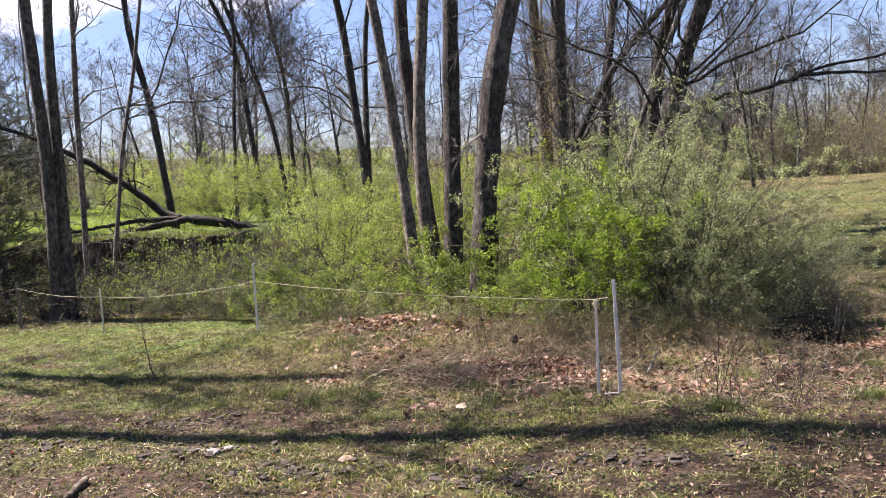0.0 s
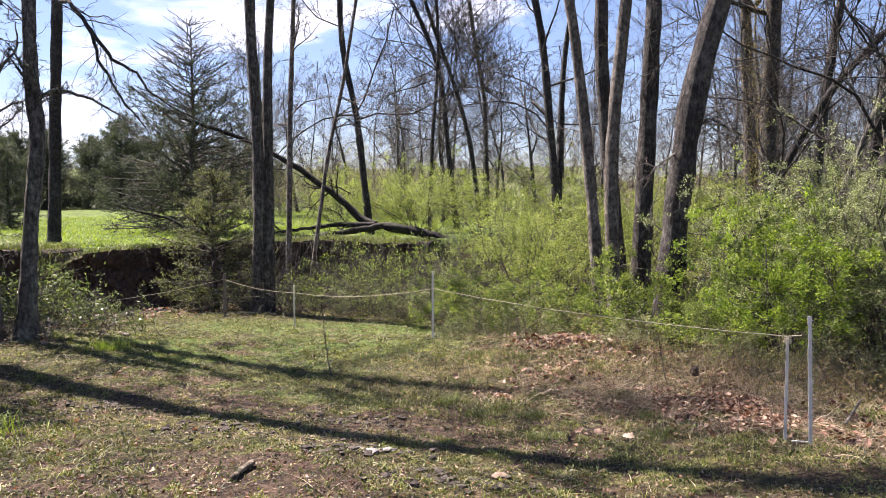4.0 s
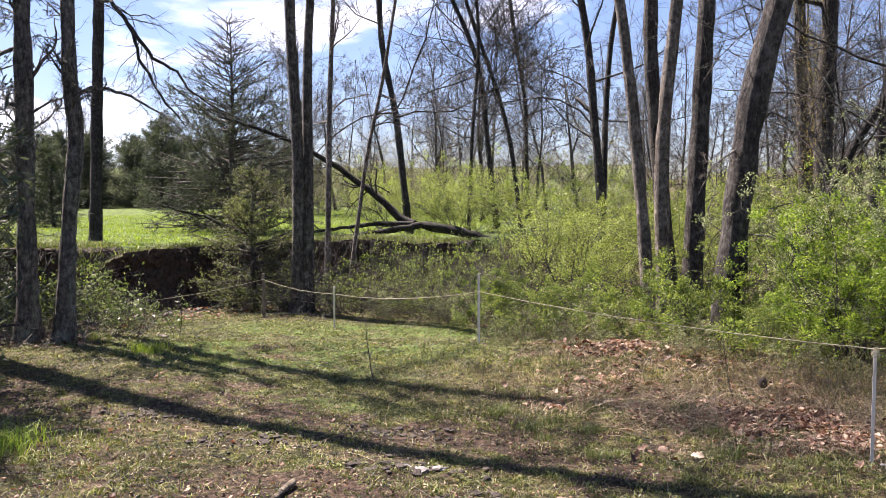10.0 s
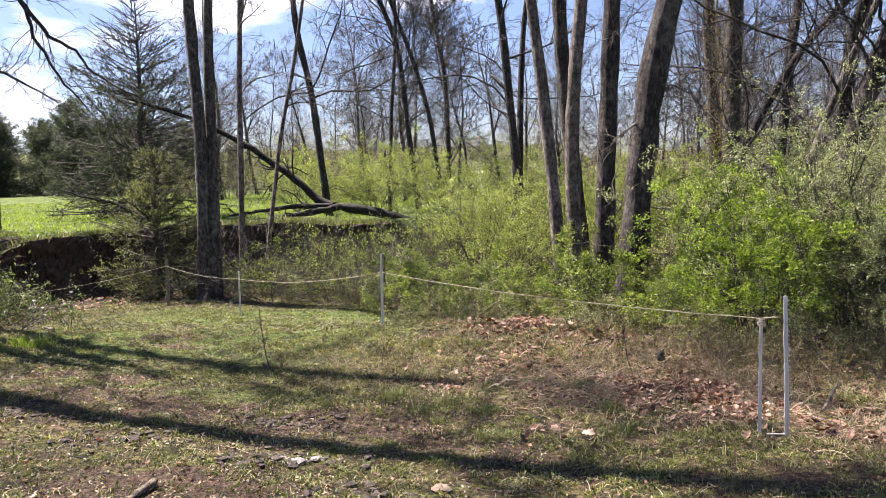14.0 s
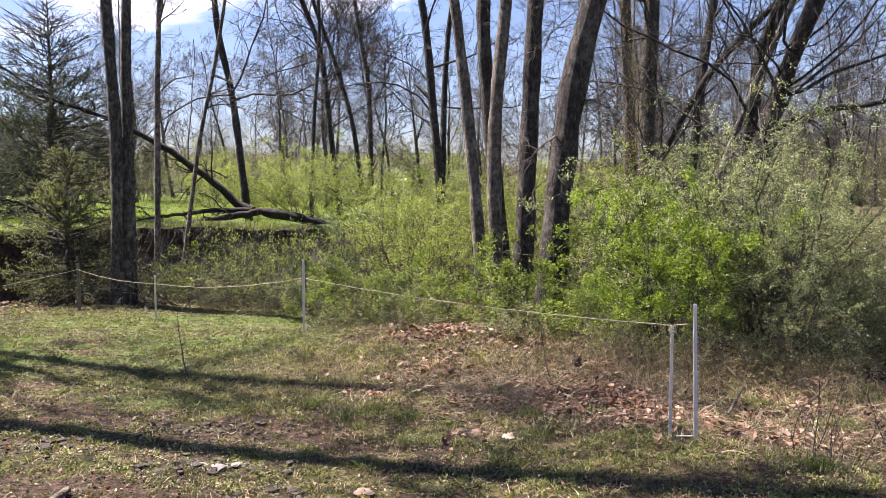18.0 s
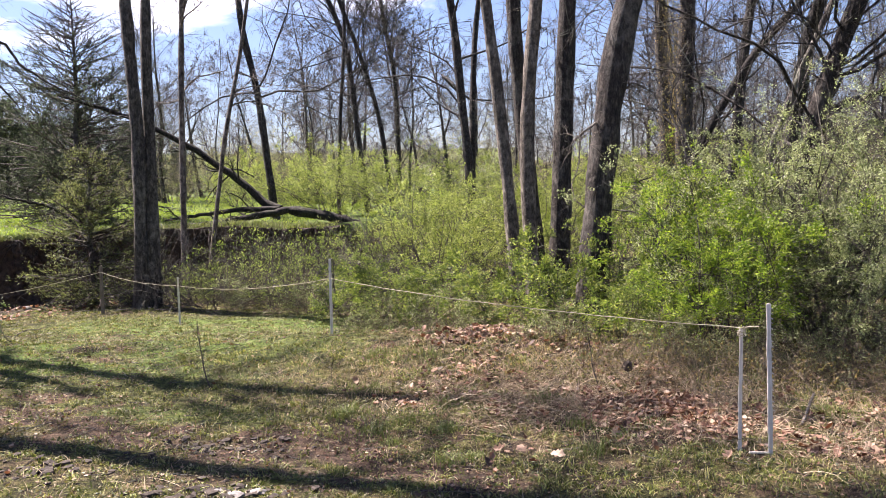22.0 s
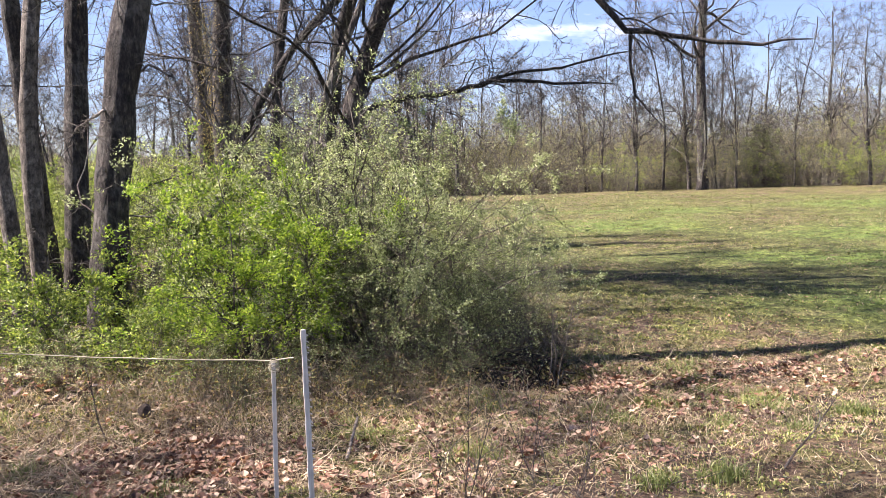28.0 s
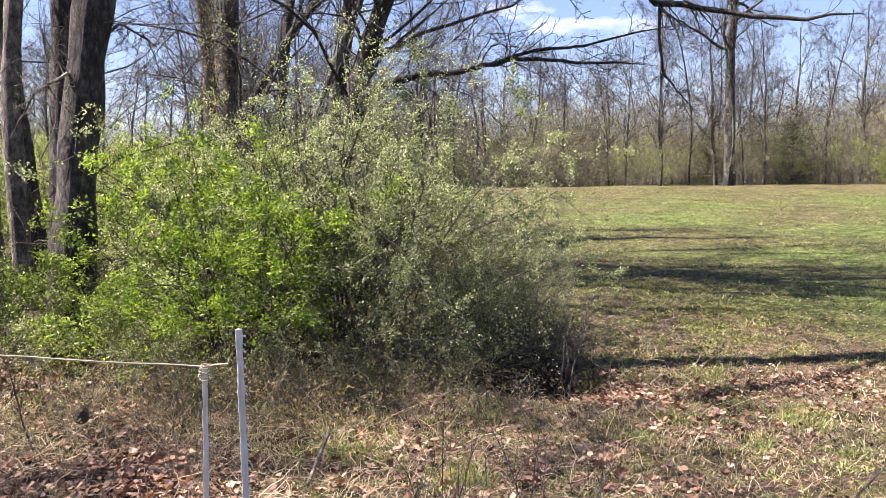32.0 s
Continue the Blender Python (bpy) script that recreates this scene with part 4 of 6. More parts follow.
# the last, at (-12.6, 7.6), is unseen and added to shade the clearing
for x, y, s in ((-27, 31, 0.5), (-33, 36, 0.7), (-24, 21, 0.55), (46, 60, 0.55), (-15.6, 15.2, 0.6), (-12.6, 7.6, 1.1)):
    place(dark_cedar, x, y, s, rng.uniform(0, 360), 0.05)
cedar("cedar", -14.9, 13.0, 9.8, 4.4, 66, NEEDLE_DARK, 36000, "shady dark cedar at the creek's edge", size=0.1, n=150)
# unseen cedar added for shade on the left ground; carries the row's label
place(dark_cedar, -8.9, 7.3, 0.7, 130, 0.05, 1.3)

for a, r, s in ((38.6, 66, 1.2), (43.5, 66, 1.4), (23, 66, 0.8)):
    place(young, r * math.sin(radians(a)), r * math.cos(radians(a)), s, rng.uniform(0, 360), 0.05)

# ---- shrubs ----
shrub("shrub", 2.05, 11.4, 2.2, 1.5, 71, LEAF_BRIGHT, 40000, 0.04, 24, "bright yellow-green honeysuckle shrub in new leaf", fill=0.45)
shrub("shrub", 3.4, 11.7, 2.8, 2.6, 72, LEAF_OLIVE, 92000, 0.031, 34, "grey-green olive shrub with arching stems", fill=0.4, bark=BRUSH_BARK)
edge_shrub = shrub("shrub", 4.45, 11.9, 1.8, 1.5, 73, LEAF_OLIVE, 15000, 0.027, 22, "thin twiggy grey-green shrub at the thicket's edge", fill=0.4, bark=BRUSH_BARK, twiggy=7)
shrub("shrub", 2.6, 12.7, 2.7, 2.2, 74, LEAF_OLIVE, 40000, 0.032, 24, "grey-green shrub behind the honeysuckle", fill=0.4)
shrub("shrub", 3.3, 12.2, 3.3, 1.7, 75, LEAF_OLIVE, 32000, 0.028, 22, "tall grey-green wispy shoots above the thicket", fill=0.3, ragged=-1.0, bark=BRUSH_BARK)
for x, y, s, k in ((5.15, 11.75, 0.62, 0.9), (5.6, 12.5, 0.8, 0.9), (4.2, 11.2, 0.5, 1.0)):
    place(edge_shrub, x, y, s, 70 * x, stretch=k)
low = shrub("shrub", 0.25, 11.8, 1.25, 1.9, 76, LEAF_GREEN, 17000, 0.042, 18, "low green shrub at the foot of the trunks", group="low shrubs", fill=0.45)
for x, y, s in ((-0.75, 12.3, 0.9), (1.5, 12.9, 0.8), (-1.9, 13.6, 0.95), (0.9, 11.3, 0.65), (-3.3, 15.2, 0.9)):
    place(low, x, y, s, rng.uniform(0, 360))
bramble = shrub("bramble", 3.1, 10.5, 0.8, 1.5, 77, LEAF_OLIVE, 4000, 0.028, 26, "tangled brown bramble with small olive leaves", "bramble", "brambles", bark=DRY_STEM, fill=0.5, low=0.05)
for x, y, s in ((3.9, 10.6, 0.8), (2.2, 10.4, 0.75), (1.2, 10.4, 0.7), (0.2, 10.8, 0.7), (2.7, 10.2, 0.5), (1.7, 10.1, 0.5), (3.5, 10.2, 0.5), (-1.3, 11.8, 0.85), (-2.4, 13.2, 0.9), (-4.3, 15.6, 1.0), (-6.0, 16.6, 1.0)):
    place(bramble, x, y, s, rng.uniform(0, 360))
under = shrub("shrub", -2.1, 18.5, 2.6, 3.0, 78, LEAF_SPRING, 16000, 0.048, 15, "airy spring-green shrub in the woods", group="woodland undergrowth", fill=0.4)
under2 = shrub("shrub", -2.4, 22.6, 2.8, 3.2, 79, LEAF_SPRING, 12000, 0.065, 13, "airy spring-green shrub in the woods", group="woodland undergrowth", fill=0.35)
for x, y, s in ((-1.7, 20.0, 0.95), (0.9, 20.5, 1.0), (-2.5, 20.5, 1.0), (-0.3, 21.5, 1.1), (2.0, 16.5, 0.95), (3.2, 18.8, 1.0), (-3.0, 25.0, 0.95), (0.8, 26.0, 1.2), (-3.0, 28.5, 1.0), (-2.0, 31.0, 1.2), (1.5, 22.5, 1.1)):
    place(under, x, y, s, rng.uniform(0, 360))
for x, y, s in ((-8.6, 33.5, 1.1), (-6.0, 34.0, 1.2), (-12.2, 36.0, 1.0), (-3.0, 35.0, 1.2), (1.5, 33.0, 1.3), (-15.0, 40.0, 1.1), (-10.5, 42.0, 1.2), (4.5, 28.0, 1.2), (6.0, 24.0, 1.0), (-9.4, 34.5, 1.1)):
    place(under2, x, y, s, rng.uniform(0, 360))
creek_bush = shrub("shrub", -6.4, 18.2, 1.3, 2.4, 80, LEAF_GREEN, 2600, 0.055, 24, "dull green twiggy shrub by the creek", group="creek thicket", fill=0.4)
for x, y, s in ((-5.0, 17.4, 0.8), (-7.9, 20.0, 0.8), (-4.6, 21.0, 1.0), (-9.6, 25.6, 0.9), (-6.0, 22.8, 1.1), (-6.6, 26.5, 1.2), (-8.2, 24.5, 1.1), (-11.0, 13.5, 0.8), (-13.2, 14.2, 0.8), (-11.2, 9.9, 0.7), (-20.5, 22.5, 0.9), (-22.0, 20.0, 1.1), (-8.8, 28.0, 0.9)):
    place(creek_bush, x, y, s * rng.uniform(0.75, 1.05), rng.uniform(0, 360), stretch=rng.uniform(0.55, 1.5))

leafy = shrub("shrub", -9.75, 12.1, 1.35, 1.9, 81, LEAF_BROAD, 760, 0.1, 12, "broad-leaved green shrub at the creek's edge", group="creek-edge shrubs", fill=0.3)
for x, y, s in ((-10.9, 12.6, 1.0), (-10.2, 11.2, 0.7), (-11.6, 13.8, 1.1), (-8.6, 11.9, 0.55), (-12.8, 15.2, 1.0), (-13.6, 12.4, 1.1), (-10.6, 13.9, 0.8), (-9.0, 12.9, 0.7), (-11.4, 11.6, 1.0)):
    place(leafy, x, y, s, rng.uniform(0, 360))
for x, y, s in ((-7.6, 23.6, 1.2), (-9.3, 24.0, 1.1), (-5.4, 24.6, 1.3), (-8.3, 22.2, 1.0), (-6.6, 25.6, 1.3), (-4.2, 23.0, 1.1), (-10.4, 22.6, 0.9)):
    place(creek_bush, x, y, s, rng.uniform(0, 360), stretch=rng.uniform(1.0, 1.7))
thicket = shrub("bramble", -5.6, 16.9, 1.25, 2.6, 82, LEAF_SPRING, 2200, 0.045, 22, "brown twiggy thicket along the creek", "bramble", "creek thicket", fill=0.5)
for x, y, s in ((-4.2, 18.1, 0.9), (-6.9, 17.9, 0.6), (-3.4, 16.6, 0.8), (-5.4, 20.2, 1.0), (-8.8, 21.4, 0.9), (-8.7, 18.2, 0.9), (-9.7, 19.8, 0.8), (-8.3, 17.6, 0.6), (-7.2, 17.5, 0.6), (-4.9, 16.4, 0.6), (-6.6, 18.9, 0.9), (-2.7, 14.9, 0.6), (-10.3, 18.6, 0.6), (-7.0, 22.8, 1.2), (-9.8, 23.4, 1.1), (-5.0, 23.4, 1.1), (-6.2, 24.4, 1.3), (-8.4, 24.6, 1.2)):
    place(thicket, x, y, s, rng.uniform(0, 360), stretch=rng.uniform(0.6, 1.6))

# ---- woods in the distance ----
far_kinds = []
for k, (tall, limbs, seed) in enumerate(((11, 14, 91), (9, 12, 92), (12.5, 14, 93), (7.5, 12, 94), (10, 15, 95))):
    x, y = (-14 + 6 * k, 50 + 3 * k)
    far_kinds.append(tree("tree", [(x, y, h(x, y)), (x + 0.15 * (k - 2), y, h(x, y) + 3)], 0.075 + 0.014 * k, 0.066 + 0.012 * k, tall, seed, BARK_FAR, "bare tree in the distant woods", limbs=limbs + 8, first=0.14, spread=0.42, per=(6, 5), group="distant woods", twig=0.009, flare=0.15, split=False))
rng = np.random.default_rng(96)
for k in range(46):
    x = -27 + k * 1.22 + rng.uniform(-1.0, 1.0)
    place(far_kinds[k % 5], x, rng.uniform(42, 72), rng.uniform(0.75, 1.15), rng.uniform(0, 360), 0.08)
for k in range(84):
    a = radians(15 + k * 0.55 + rng.uniform(-0.5, 0.5))
    r = rng.uniform(60, 88)
    place(far_kinds[(k * 3) % 5], r * math.sin(a), r * math.cos(a), rng.uniform(0.75, 1.2), rng.uniform(0, 360), 0.08)
for k in range(13):
    x = 5.5 + rng.uniform(0, 9)
    y = 28 + rng.uniform(0, 22) + (x - 5) * 1.5
    place(far_kinds[(k * 2) % 5], x * 0.8, y, rng.uniform(0.6, 1.0), rng.uniform(0, 360), 0.08)
for k in range(18):
    place(far_kinds[k % 5], -62 + k * 2.6, 68 + rng.uniform(-2, 10), rng.uniform(0.7, 1.0), rng.uniform(0, 360), 0.08)
tree("tree", [(38.71, 46.50, 0.70), (38.69, 46.51, 5.50), (38.64, 46.56, 9.16), (38.80, 46.42, 12.75)], 0.36, 0.26, 19, 97, BARK_FAR, "large bare tree at the edge of the mown field", limbs=16, first=0.4, twig=0.01)
brush = shrub("shrub", 30, 52, 4.2, 6.5, 98, LEAF_BRUSH, 4200, 0.1, 34, "olive-grey brush along the woods' edge", group="woods-edge brush", bark=BRUSH_BARK, fill=0.4, twiggy=2)
brush2 = shrub("shrub", 24, 56, 4.0, 6.5, 99, LEAF_BRUSH, 1900, 0.1, 34, "bare grey and olive brush along the woods' edge", group="woods-edge brush", bark=BRUSH_BARK, fill=0.4, twiggy=2)
for k in range(34):
    a = radians(-22 + k * 2.2 + rng.uniform(-0.4, 0.4))
    r = rng.uniform(88, 125)
    place(brush2 if k % 2 else brush, r * math.sin(a), r * math.cos(a), rng.uniform(1.0, 2.2), rng.uniform(0, 360), stretch=rng.uniform(0.6, 1.3))
for k in range(40):
    a = radians(12 + k * 1.1 + rng.uniform(-0.4, 0.4))
    r = rng.uniform(60, 70)
    place(brush if k % 3 else brush2, r * math.sin(a), r * math.cos(a), rng.uniform(0.7, 1.1), rng.uniform(0, 360), stretch=rng.uniform(0.8, 1.7))
for k in range(46):
    a = radians(11 + k * 0.98 + rng.uniform(-0.4, 0.4))
    r = rng.uniform(70, 84)
    place(brush2 if k % 3 else brush, r * math.sin(a), r * math.cos(a), rng.uniform(1.2, 1.7), rng.uniform(0, 360), stretch=rng.uniform(0.9, 1.5))
for k in range(26):
    place(brush2 if k % 2 else brush, -26 + k * 1.7, 46 + rng.uniform(-3, 10), rng.uniform(0.6, 1.0), rng.uniform(0, 360))
for k in range(5):
    a = radians(20 + k * 7.5 + rng.uniform(-1, 1))
    r = rng.uniform(60, 66)
    place(under2, r * math.sin(a), r * math.cos(a), rng.uniform(0.8, 1.5), rng.uniform(0, 360), stretch=rng.uniform(0.8, 1.2))

# ---- fence ----


def post(name, x, y, top, r, mat, seed, label, lean=(0.0, 0.0), lugs=0, foot=False):
    """A thin step-in fence post: a T-shaped upright with wire lugs, and a foot bar to tread on."""
    rng = np.random.default_rng(seed)
    z0 = h(x, y)
    root = tagged(new(name), label, "fence post", "fence posts")
    root.location = (x, y, z0 - 0.12)
    tall = top - z0 + 0.12
    bm = bmesh.new()
    prof = [(-r, -r * 0.3), (r, -r * 0.3), (r, r * 0.3), (r * 0.35, r * 0.3), (r * 0.3, r * 1.1), (-r * 0.3, r * 1.1), (-r * 0.35, r * 0.3), (-r, r * 0.3)]
    rings = []
    for t in np.linspace(0, 1, 34):
        dx, dy = lean[0] * t * tall + rng.normal(0, 0.0008), lean[1] * t * tall + rng.normal(0, 0.0008)
        s = (1.0 - 0.12 * t) * rng.uniform(0.88, 1.1)
        rings.append([bm.verts.new((px_ * s + dx, py_ * s + dy, t * tall)) for px_, py_ in prof])
    for a, b in zip(rings, rings[1:]):
        for i in range(8):
            bm.faces.new((a[i], a[(i + 1) % 8], b[(i + 1) % 8], b[i]))
    bm.faces.new(rings[-1])
    upright = part("upright", bm, mat, root)
    for k in range(lugs):
        z = tall * (0.3 + 0.68 * (k + rng.uniform(-0.25, 0.25)) / max(lugs - 1, 1))
        bm = bmesh.new()
        bmesh.ops.create_cube(bm, size=1, matrix=Matrix.Translation((r * 1.35 + lean[0] * z, lean[1] * z, z)) @ Matrix.Rotation(rng.uniform(0.1, 0.9), 4, "Y") @ Matrix.Diagonal((r * rng.uniform(0.7, 1.3), r * 0.45, r * rng.uniform(0.25, 0.5), 1)))
        bmesh.ops.bevel(bm, geom=bm.edges[:], offset=r * 0.08, segments=1, affect="EDGES")
        part("lug", bm, mat, upright)
    if foot:
        bm = bmesh.new()
        bmesh.ops.create_cube(bm, size=1, matrix=Matrix.Translation((-0.07, 0, 0.14)) @ Matrix.Diagonal((0.15, r * 0.9, r * 0.7, 1)))
        bmesh.ops.bevel(bm, geom=bm.edges[:], offset=r * 0.15, segments=2, affect="EDGES")
        part("foot", bm, mat, root)
    return root


post("fence_post", 1.53, 7.3, 0.62, 0.016, POST, 101, "tall pale weathered step-in fence post", (-0.01, 0.0), 22, True)
short_post = post("fence_post", 1.37, 7.52, 0.42, 0.0135, POST, 102, "short pale fence post with twine tied on top", (0.02, 0.0), 3)
post("fence_post", -2.62, 11.2, 0.7, 0.017, POST, 103, "thin pale fence post holding a twine", (0.01, 0.0), 5)
post("fence_post", -6.05, 14.25, 0.22, 0.017, POST, 104, "thin short pale fence post in the grass", (0.0, 0.0), 4)
post("fence_post", -8.3, 15.78, 0.32, 0.034, POST_DARK, 105, "old brown wooden fence post by the double tree")


def twine(name, a, b, sag, seed, label="thin pale twine strung between fence posts"):
    rng = np.random.default_rng(seed)
    t = np.linspace(0, 1, 26)[:, None]
    P = np.array(a) * (1 - t) + np.array(b) * t
    P[:, 2] -= sag * 4 * (t * (1 - t))[:, 0]
    v, q = tubes(P[None] + rng.normal(0, 0.0015, P[None].shape), np.full((1, 26), 0.004), 6)
    return tagged(part(name, mesh_np(name, v, q, smooth=True), ROPE), label, "twine", "fence twine")


twine("twine", (1.4, 7.51, 0.42), (-2.6, 11.18, 0.46), 0.055, 111)
twine("twine", (-2.6, 11.18, 0.46), (-6.04, 14.23, 0.08), 0.09, 112)
twine("twine", (-6.04, 14.23, 0.08), (-8.3, 15.76, 0.2), 0.06, 113)
twine("twine", (-8.3, 15.76, 0.2), (-11.9, 11.9, -0.05), 0.2, 114)
twine("twine", (1.4, 7.51, 0.425), (1.48, 7.4, 0.45), 0.0, 115, "frayed end of the pale twine")
rng = np.random.default_rng(116)
loops = []
for k in range(6):
    a = np.linspace(0, 6.6, 16)
    rr = rng.uniform(0.016, 0.03)
    tilt = rng.normal(0, 0.5, 2)
    loops.append(np.stack([np.cos(a) * rr, np.sin(a) * rr, rng.uniform(-0.02, 0.03) + np.cos(a) * rr * tilt[0] + np.sin(a) * rr * tilt[1]], 1) + (1.39, 7.51, 0.395))
v, q = tubes(np.array(loops).reshape(1, 96, 3), np.full((1, 96), 0.0025), 5)
knot = part("knot", mesh_np("knot", v - np.array(short_post.location), q), ROPE, short_post, "tangle of pale twine")

# ---- ground cover ----


def blades(rng, x, y, tall, wide, bend=0.6):
    n = len(x)
    z = height(x, y) - 0.004
    a = rng.uniform(0, 6.283, n)
    lean = np.abs(rng.normal(0, bend, n)) * tall
    b = rng.uniform(0, 6.283, n)
    base = np.stack([x, y, z], 1)
    side = np.stack([np.cos(a), np.sin(a), np.zeros(n)], 1) * (wide * 0.5)[:, None]
    away = np.stack([np.cos(b), np.sin(b), np.zeros(n)], 1)
    up = np.array([0, 0, 1.0])
    mid = base + up * (tall * 0.6)[:, None] + away * (lean * 0.35)[:, None]
    tip = base + up * (tall * rng.uniform(0.75, 1.0, n))[:, None] + away * lean[:, None]
    V = np.stack([base - side, base + side, mid + side * 0.7, tip, mid - side * 0.7], 1).reshape(-1, 3)
    i = np.arange(n)[:, None] * 5
    return V, i + np.array([[0, 1, 2, 4]]), i + np.array([[4, 2, 3]])


def scatter(rng, n, x0, x1, y0, y1, keep):
    x, y = rng.uniform(x0, x1, n), rng.uniform(y0, y1, n)
    k = keep(x, y) > rng.uniform(0, 1, n)
    return x[k], y[k]


def patchy(x, y, s=1.0, seed=0.0):
    return 0.5 + 0.5 * np.sin(1.7 * s * x + 0.9 * np.sin(1.3 * s * y + seed)) * np.sin(1.9 * s * y + 1.1 * np.sin(1.1 * s * x + 2 * seed))


def clumps(rng, n, per, x0, x1, y0, y1, keep):
    """Blades in small tufts."""
    x, y = scatter(rng, n, x0, x1, y0, y1, keep)
    x, y = np.repeat(x, per), np.repeat(y, per)
    return x + rng.normal(0, 0.022, len(x)), y + rng.normal(0, 0.022, len(x))


rng = np.random.default_rng(121)
x, y = clumps(rng, 125000, 8, -10, 9, 3.6, 17, lambda x, y: ss(0.3, 0.62, 0.34 * patchy(x, y, 1.3, 2.2) + 0.4 * patchy(x + 0.3 * y, y, 5.2, 0.3) + 0.36 * patchy(x, y - 0.4 * x, 11.0, 1.3)) * np.clip(6.2 / np.hypot(x, y), 0.22, 1) * (0.34 + 0.8 * patchy(x, y, 1.0, 0.4) * (0.35 + 0.65 * patchy(x, y, 4.5, 1.0))) * (1 - np.clip(litter_mask(x, y) + soil_and_shade_mask(x, y), 0, 0.85)) * ss(3.6, 4.6, y + 0.12 * np.abs(x)))
near = rng.uniform(0.013, 0.046, len(x)) * (0.7 + 0.6 * patchy(x, y, 0.6, 2.0))
V, Q, T = blades(rng, x, y, near, rng.uniform(0.004, 0.0085, len(x)) * (0.7 + np.hypot(x, y) / 16), 1.3)
tagged(part("grass", mesh_np("grass", V, Q, T), GRASS), "short patchy spring grass mixed with straw", "grass", kind="stuff")
x, y = scatter(rng, 120000, -9, 9, 4.0, 14, lambda x, y: (1 - patchy(x, y, 1.0, 0.4)) * (0.3 + 0.7 * patchy(x, y, 3.1, 2.0)) * (1 - np.clip(soil_and_shade_mask(x, y), 0, 0.8)))
V, Q, T = blades(rng, x, y, rng.uniform(0.015, 0.05, len(x)), rng.uniform(0.003, 0.007, len(x)), 2.2)
tagged(part("thatch", mesh_np("thatch", V, Q, T), STRAW), "flattened dead grass between the green patches", "dry grass", kind="stuff")
x, y = scatter(rng, 60000, -9.5, 12, 4, 18, lambda x, y: np.clip(lush_mask(x, y) * 1.6 + 0.4 * (patchy(x, y, 0.8, 1.2) > 0.86), 0, 1))
V, Q, T = blades(rng, x, y, rng.uniform(0.025, 0.07, len(x)), rng.uniform(0.005, 0.009, len(x)), 1.1)
tagged(part("lush_grass", mesh_np("lush_grass", V, Q, T), GRASS_LUSH), "fresh green grass in patches", "grass", kind="stuff")
x, y = scatter(rng, 260000, 3, 34, 9.5, 45, lambda x, y: (0.15 + 0.75 * patchy(x, y, 0.35, 0.7) * (0.4 + 0.6 * patchy(x, y, 2.1, 1.5))) * (x > 4.5) * np.clip(14 / np.hypot(x, y), 0.15, 1))
V, Q, T = blades(rng, x, y, rng.uniform(0.015, 0.04, len(x)) * (1 + np.hypot(x, y) / 60), rng.uniform(0.005, 0.01, len(x)) * (1 + np.hypot(x, y) / 20), 1.5)
tagged(part("field_grass", mesh_np("field_grass", V, Q, T), GRASS_LUSH), "mown green and straw-coloured field grass", "grass", kind="stuff")
x, y = scatter(rng, 70000, -34, -9, 18, 60, lambda x, y: (y - bank_line(x) > -0.5) * np.clip(20 / (10 + y - bank_line(x)), 0, 1))
V, Q, T = blades(rng, x, y, rng.uniform(0.05, 0.13, len(x)), rng.uniform(0.02, 0.04, len(x)), 0.9)
tagged(part("meadow_grass", mesh_np("meadow_grass", V, Q, T), MEADOW), "bright green meadow grass on the far bank", "grass", kind="stuff")


# low broad-leaved weeds and crumbled leaf bits between the grass
x, y = clumps(rng, 42000, 4, -9.5, 9.5, 3.8, 16, lambda x, y: (0.35 + 0.65 * patchy(x, y, 2.2, 0.9)) * ss(3.8, 4.8, y + 0.12 * np.abs(x)) * np.clip(1.25 - y / 20, 0.3, 1))
pos = np.stack([x, y, height(x, y) + rng.uniform(0.0, 0.028, len(x))], 1)
aim = rng.normal(0, 1, (len(x), 3)) * np.array([1, 1, 0.5]) + np.array([0, 0, 0.25])
v, q = leaves(rng, pos, aim, rng.uniform(0.012, 0.036, len(x)), 0.6, 0.12)
tagged(part("low_weeds", mesh_np("low_weeds", v, q), WEED), "low broad-leaved weeds and moss in the turf", "weeds", kind="stuff")
x, y = scatter(rng, 42000, -9.5, 9.5, 3.8, 13, lambda x, y: (0.3 + 0.7 * (1 - patchy(x, y, 1.6, 1.7))) * (0.25 + 0.5 * (y < 6) + np.clip(litter_mask(x, y) + soil_and_shade_mask(x, y), 0, 0.75)))
pos = np.stack([x, y, height(x, y) + rng.uniform(0.002, 0.02, len(x))], 1)
aim = rng.normal(0, 1, (len(x), 3)) * np.array([1, 1, 0.35])
v, q = leaves(rng, pos, aim, rng.uniform(0.012, 0.045, len(x)), 0.55, 0.15)
tagged(part("leaf_crumbs", mesh_np("leaf_crumbs", v, q), DEAD_LEAF), "crumbled brown leaf bits between the grass", "leaf litter", kind="stuff")


def tuft(name, x, y, tall, n, seed, mat=GRASS_LUSH, label="lush green grass tuft in the clearing"):
    rng = np.random.default_rng(seed)
    gx_, gy_ = x + rng.normal(0, tall * 0.75, n), y + rng.normal(0, tall * 0.75, n)
    V, Q, T = blades(rng, gx_, gy_, tall * rng.uniform(0.5, 1.1, n), rng.uniform(0.005, 0.009, n), 0.9)
    return tagged(part(name, mesh_np(name, V, Q, T), mat), label, "grass tuft", "grass tufts")


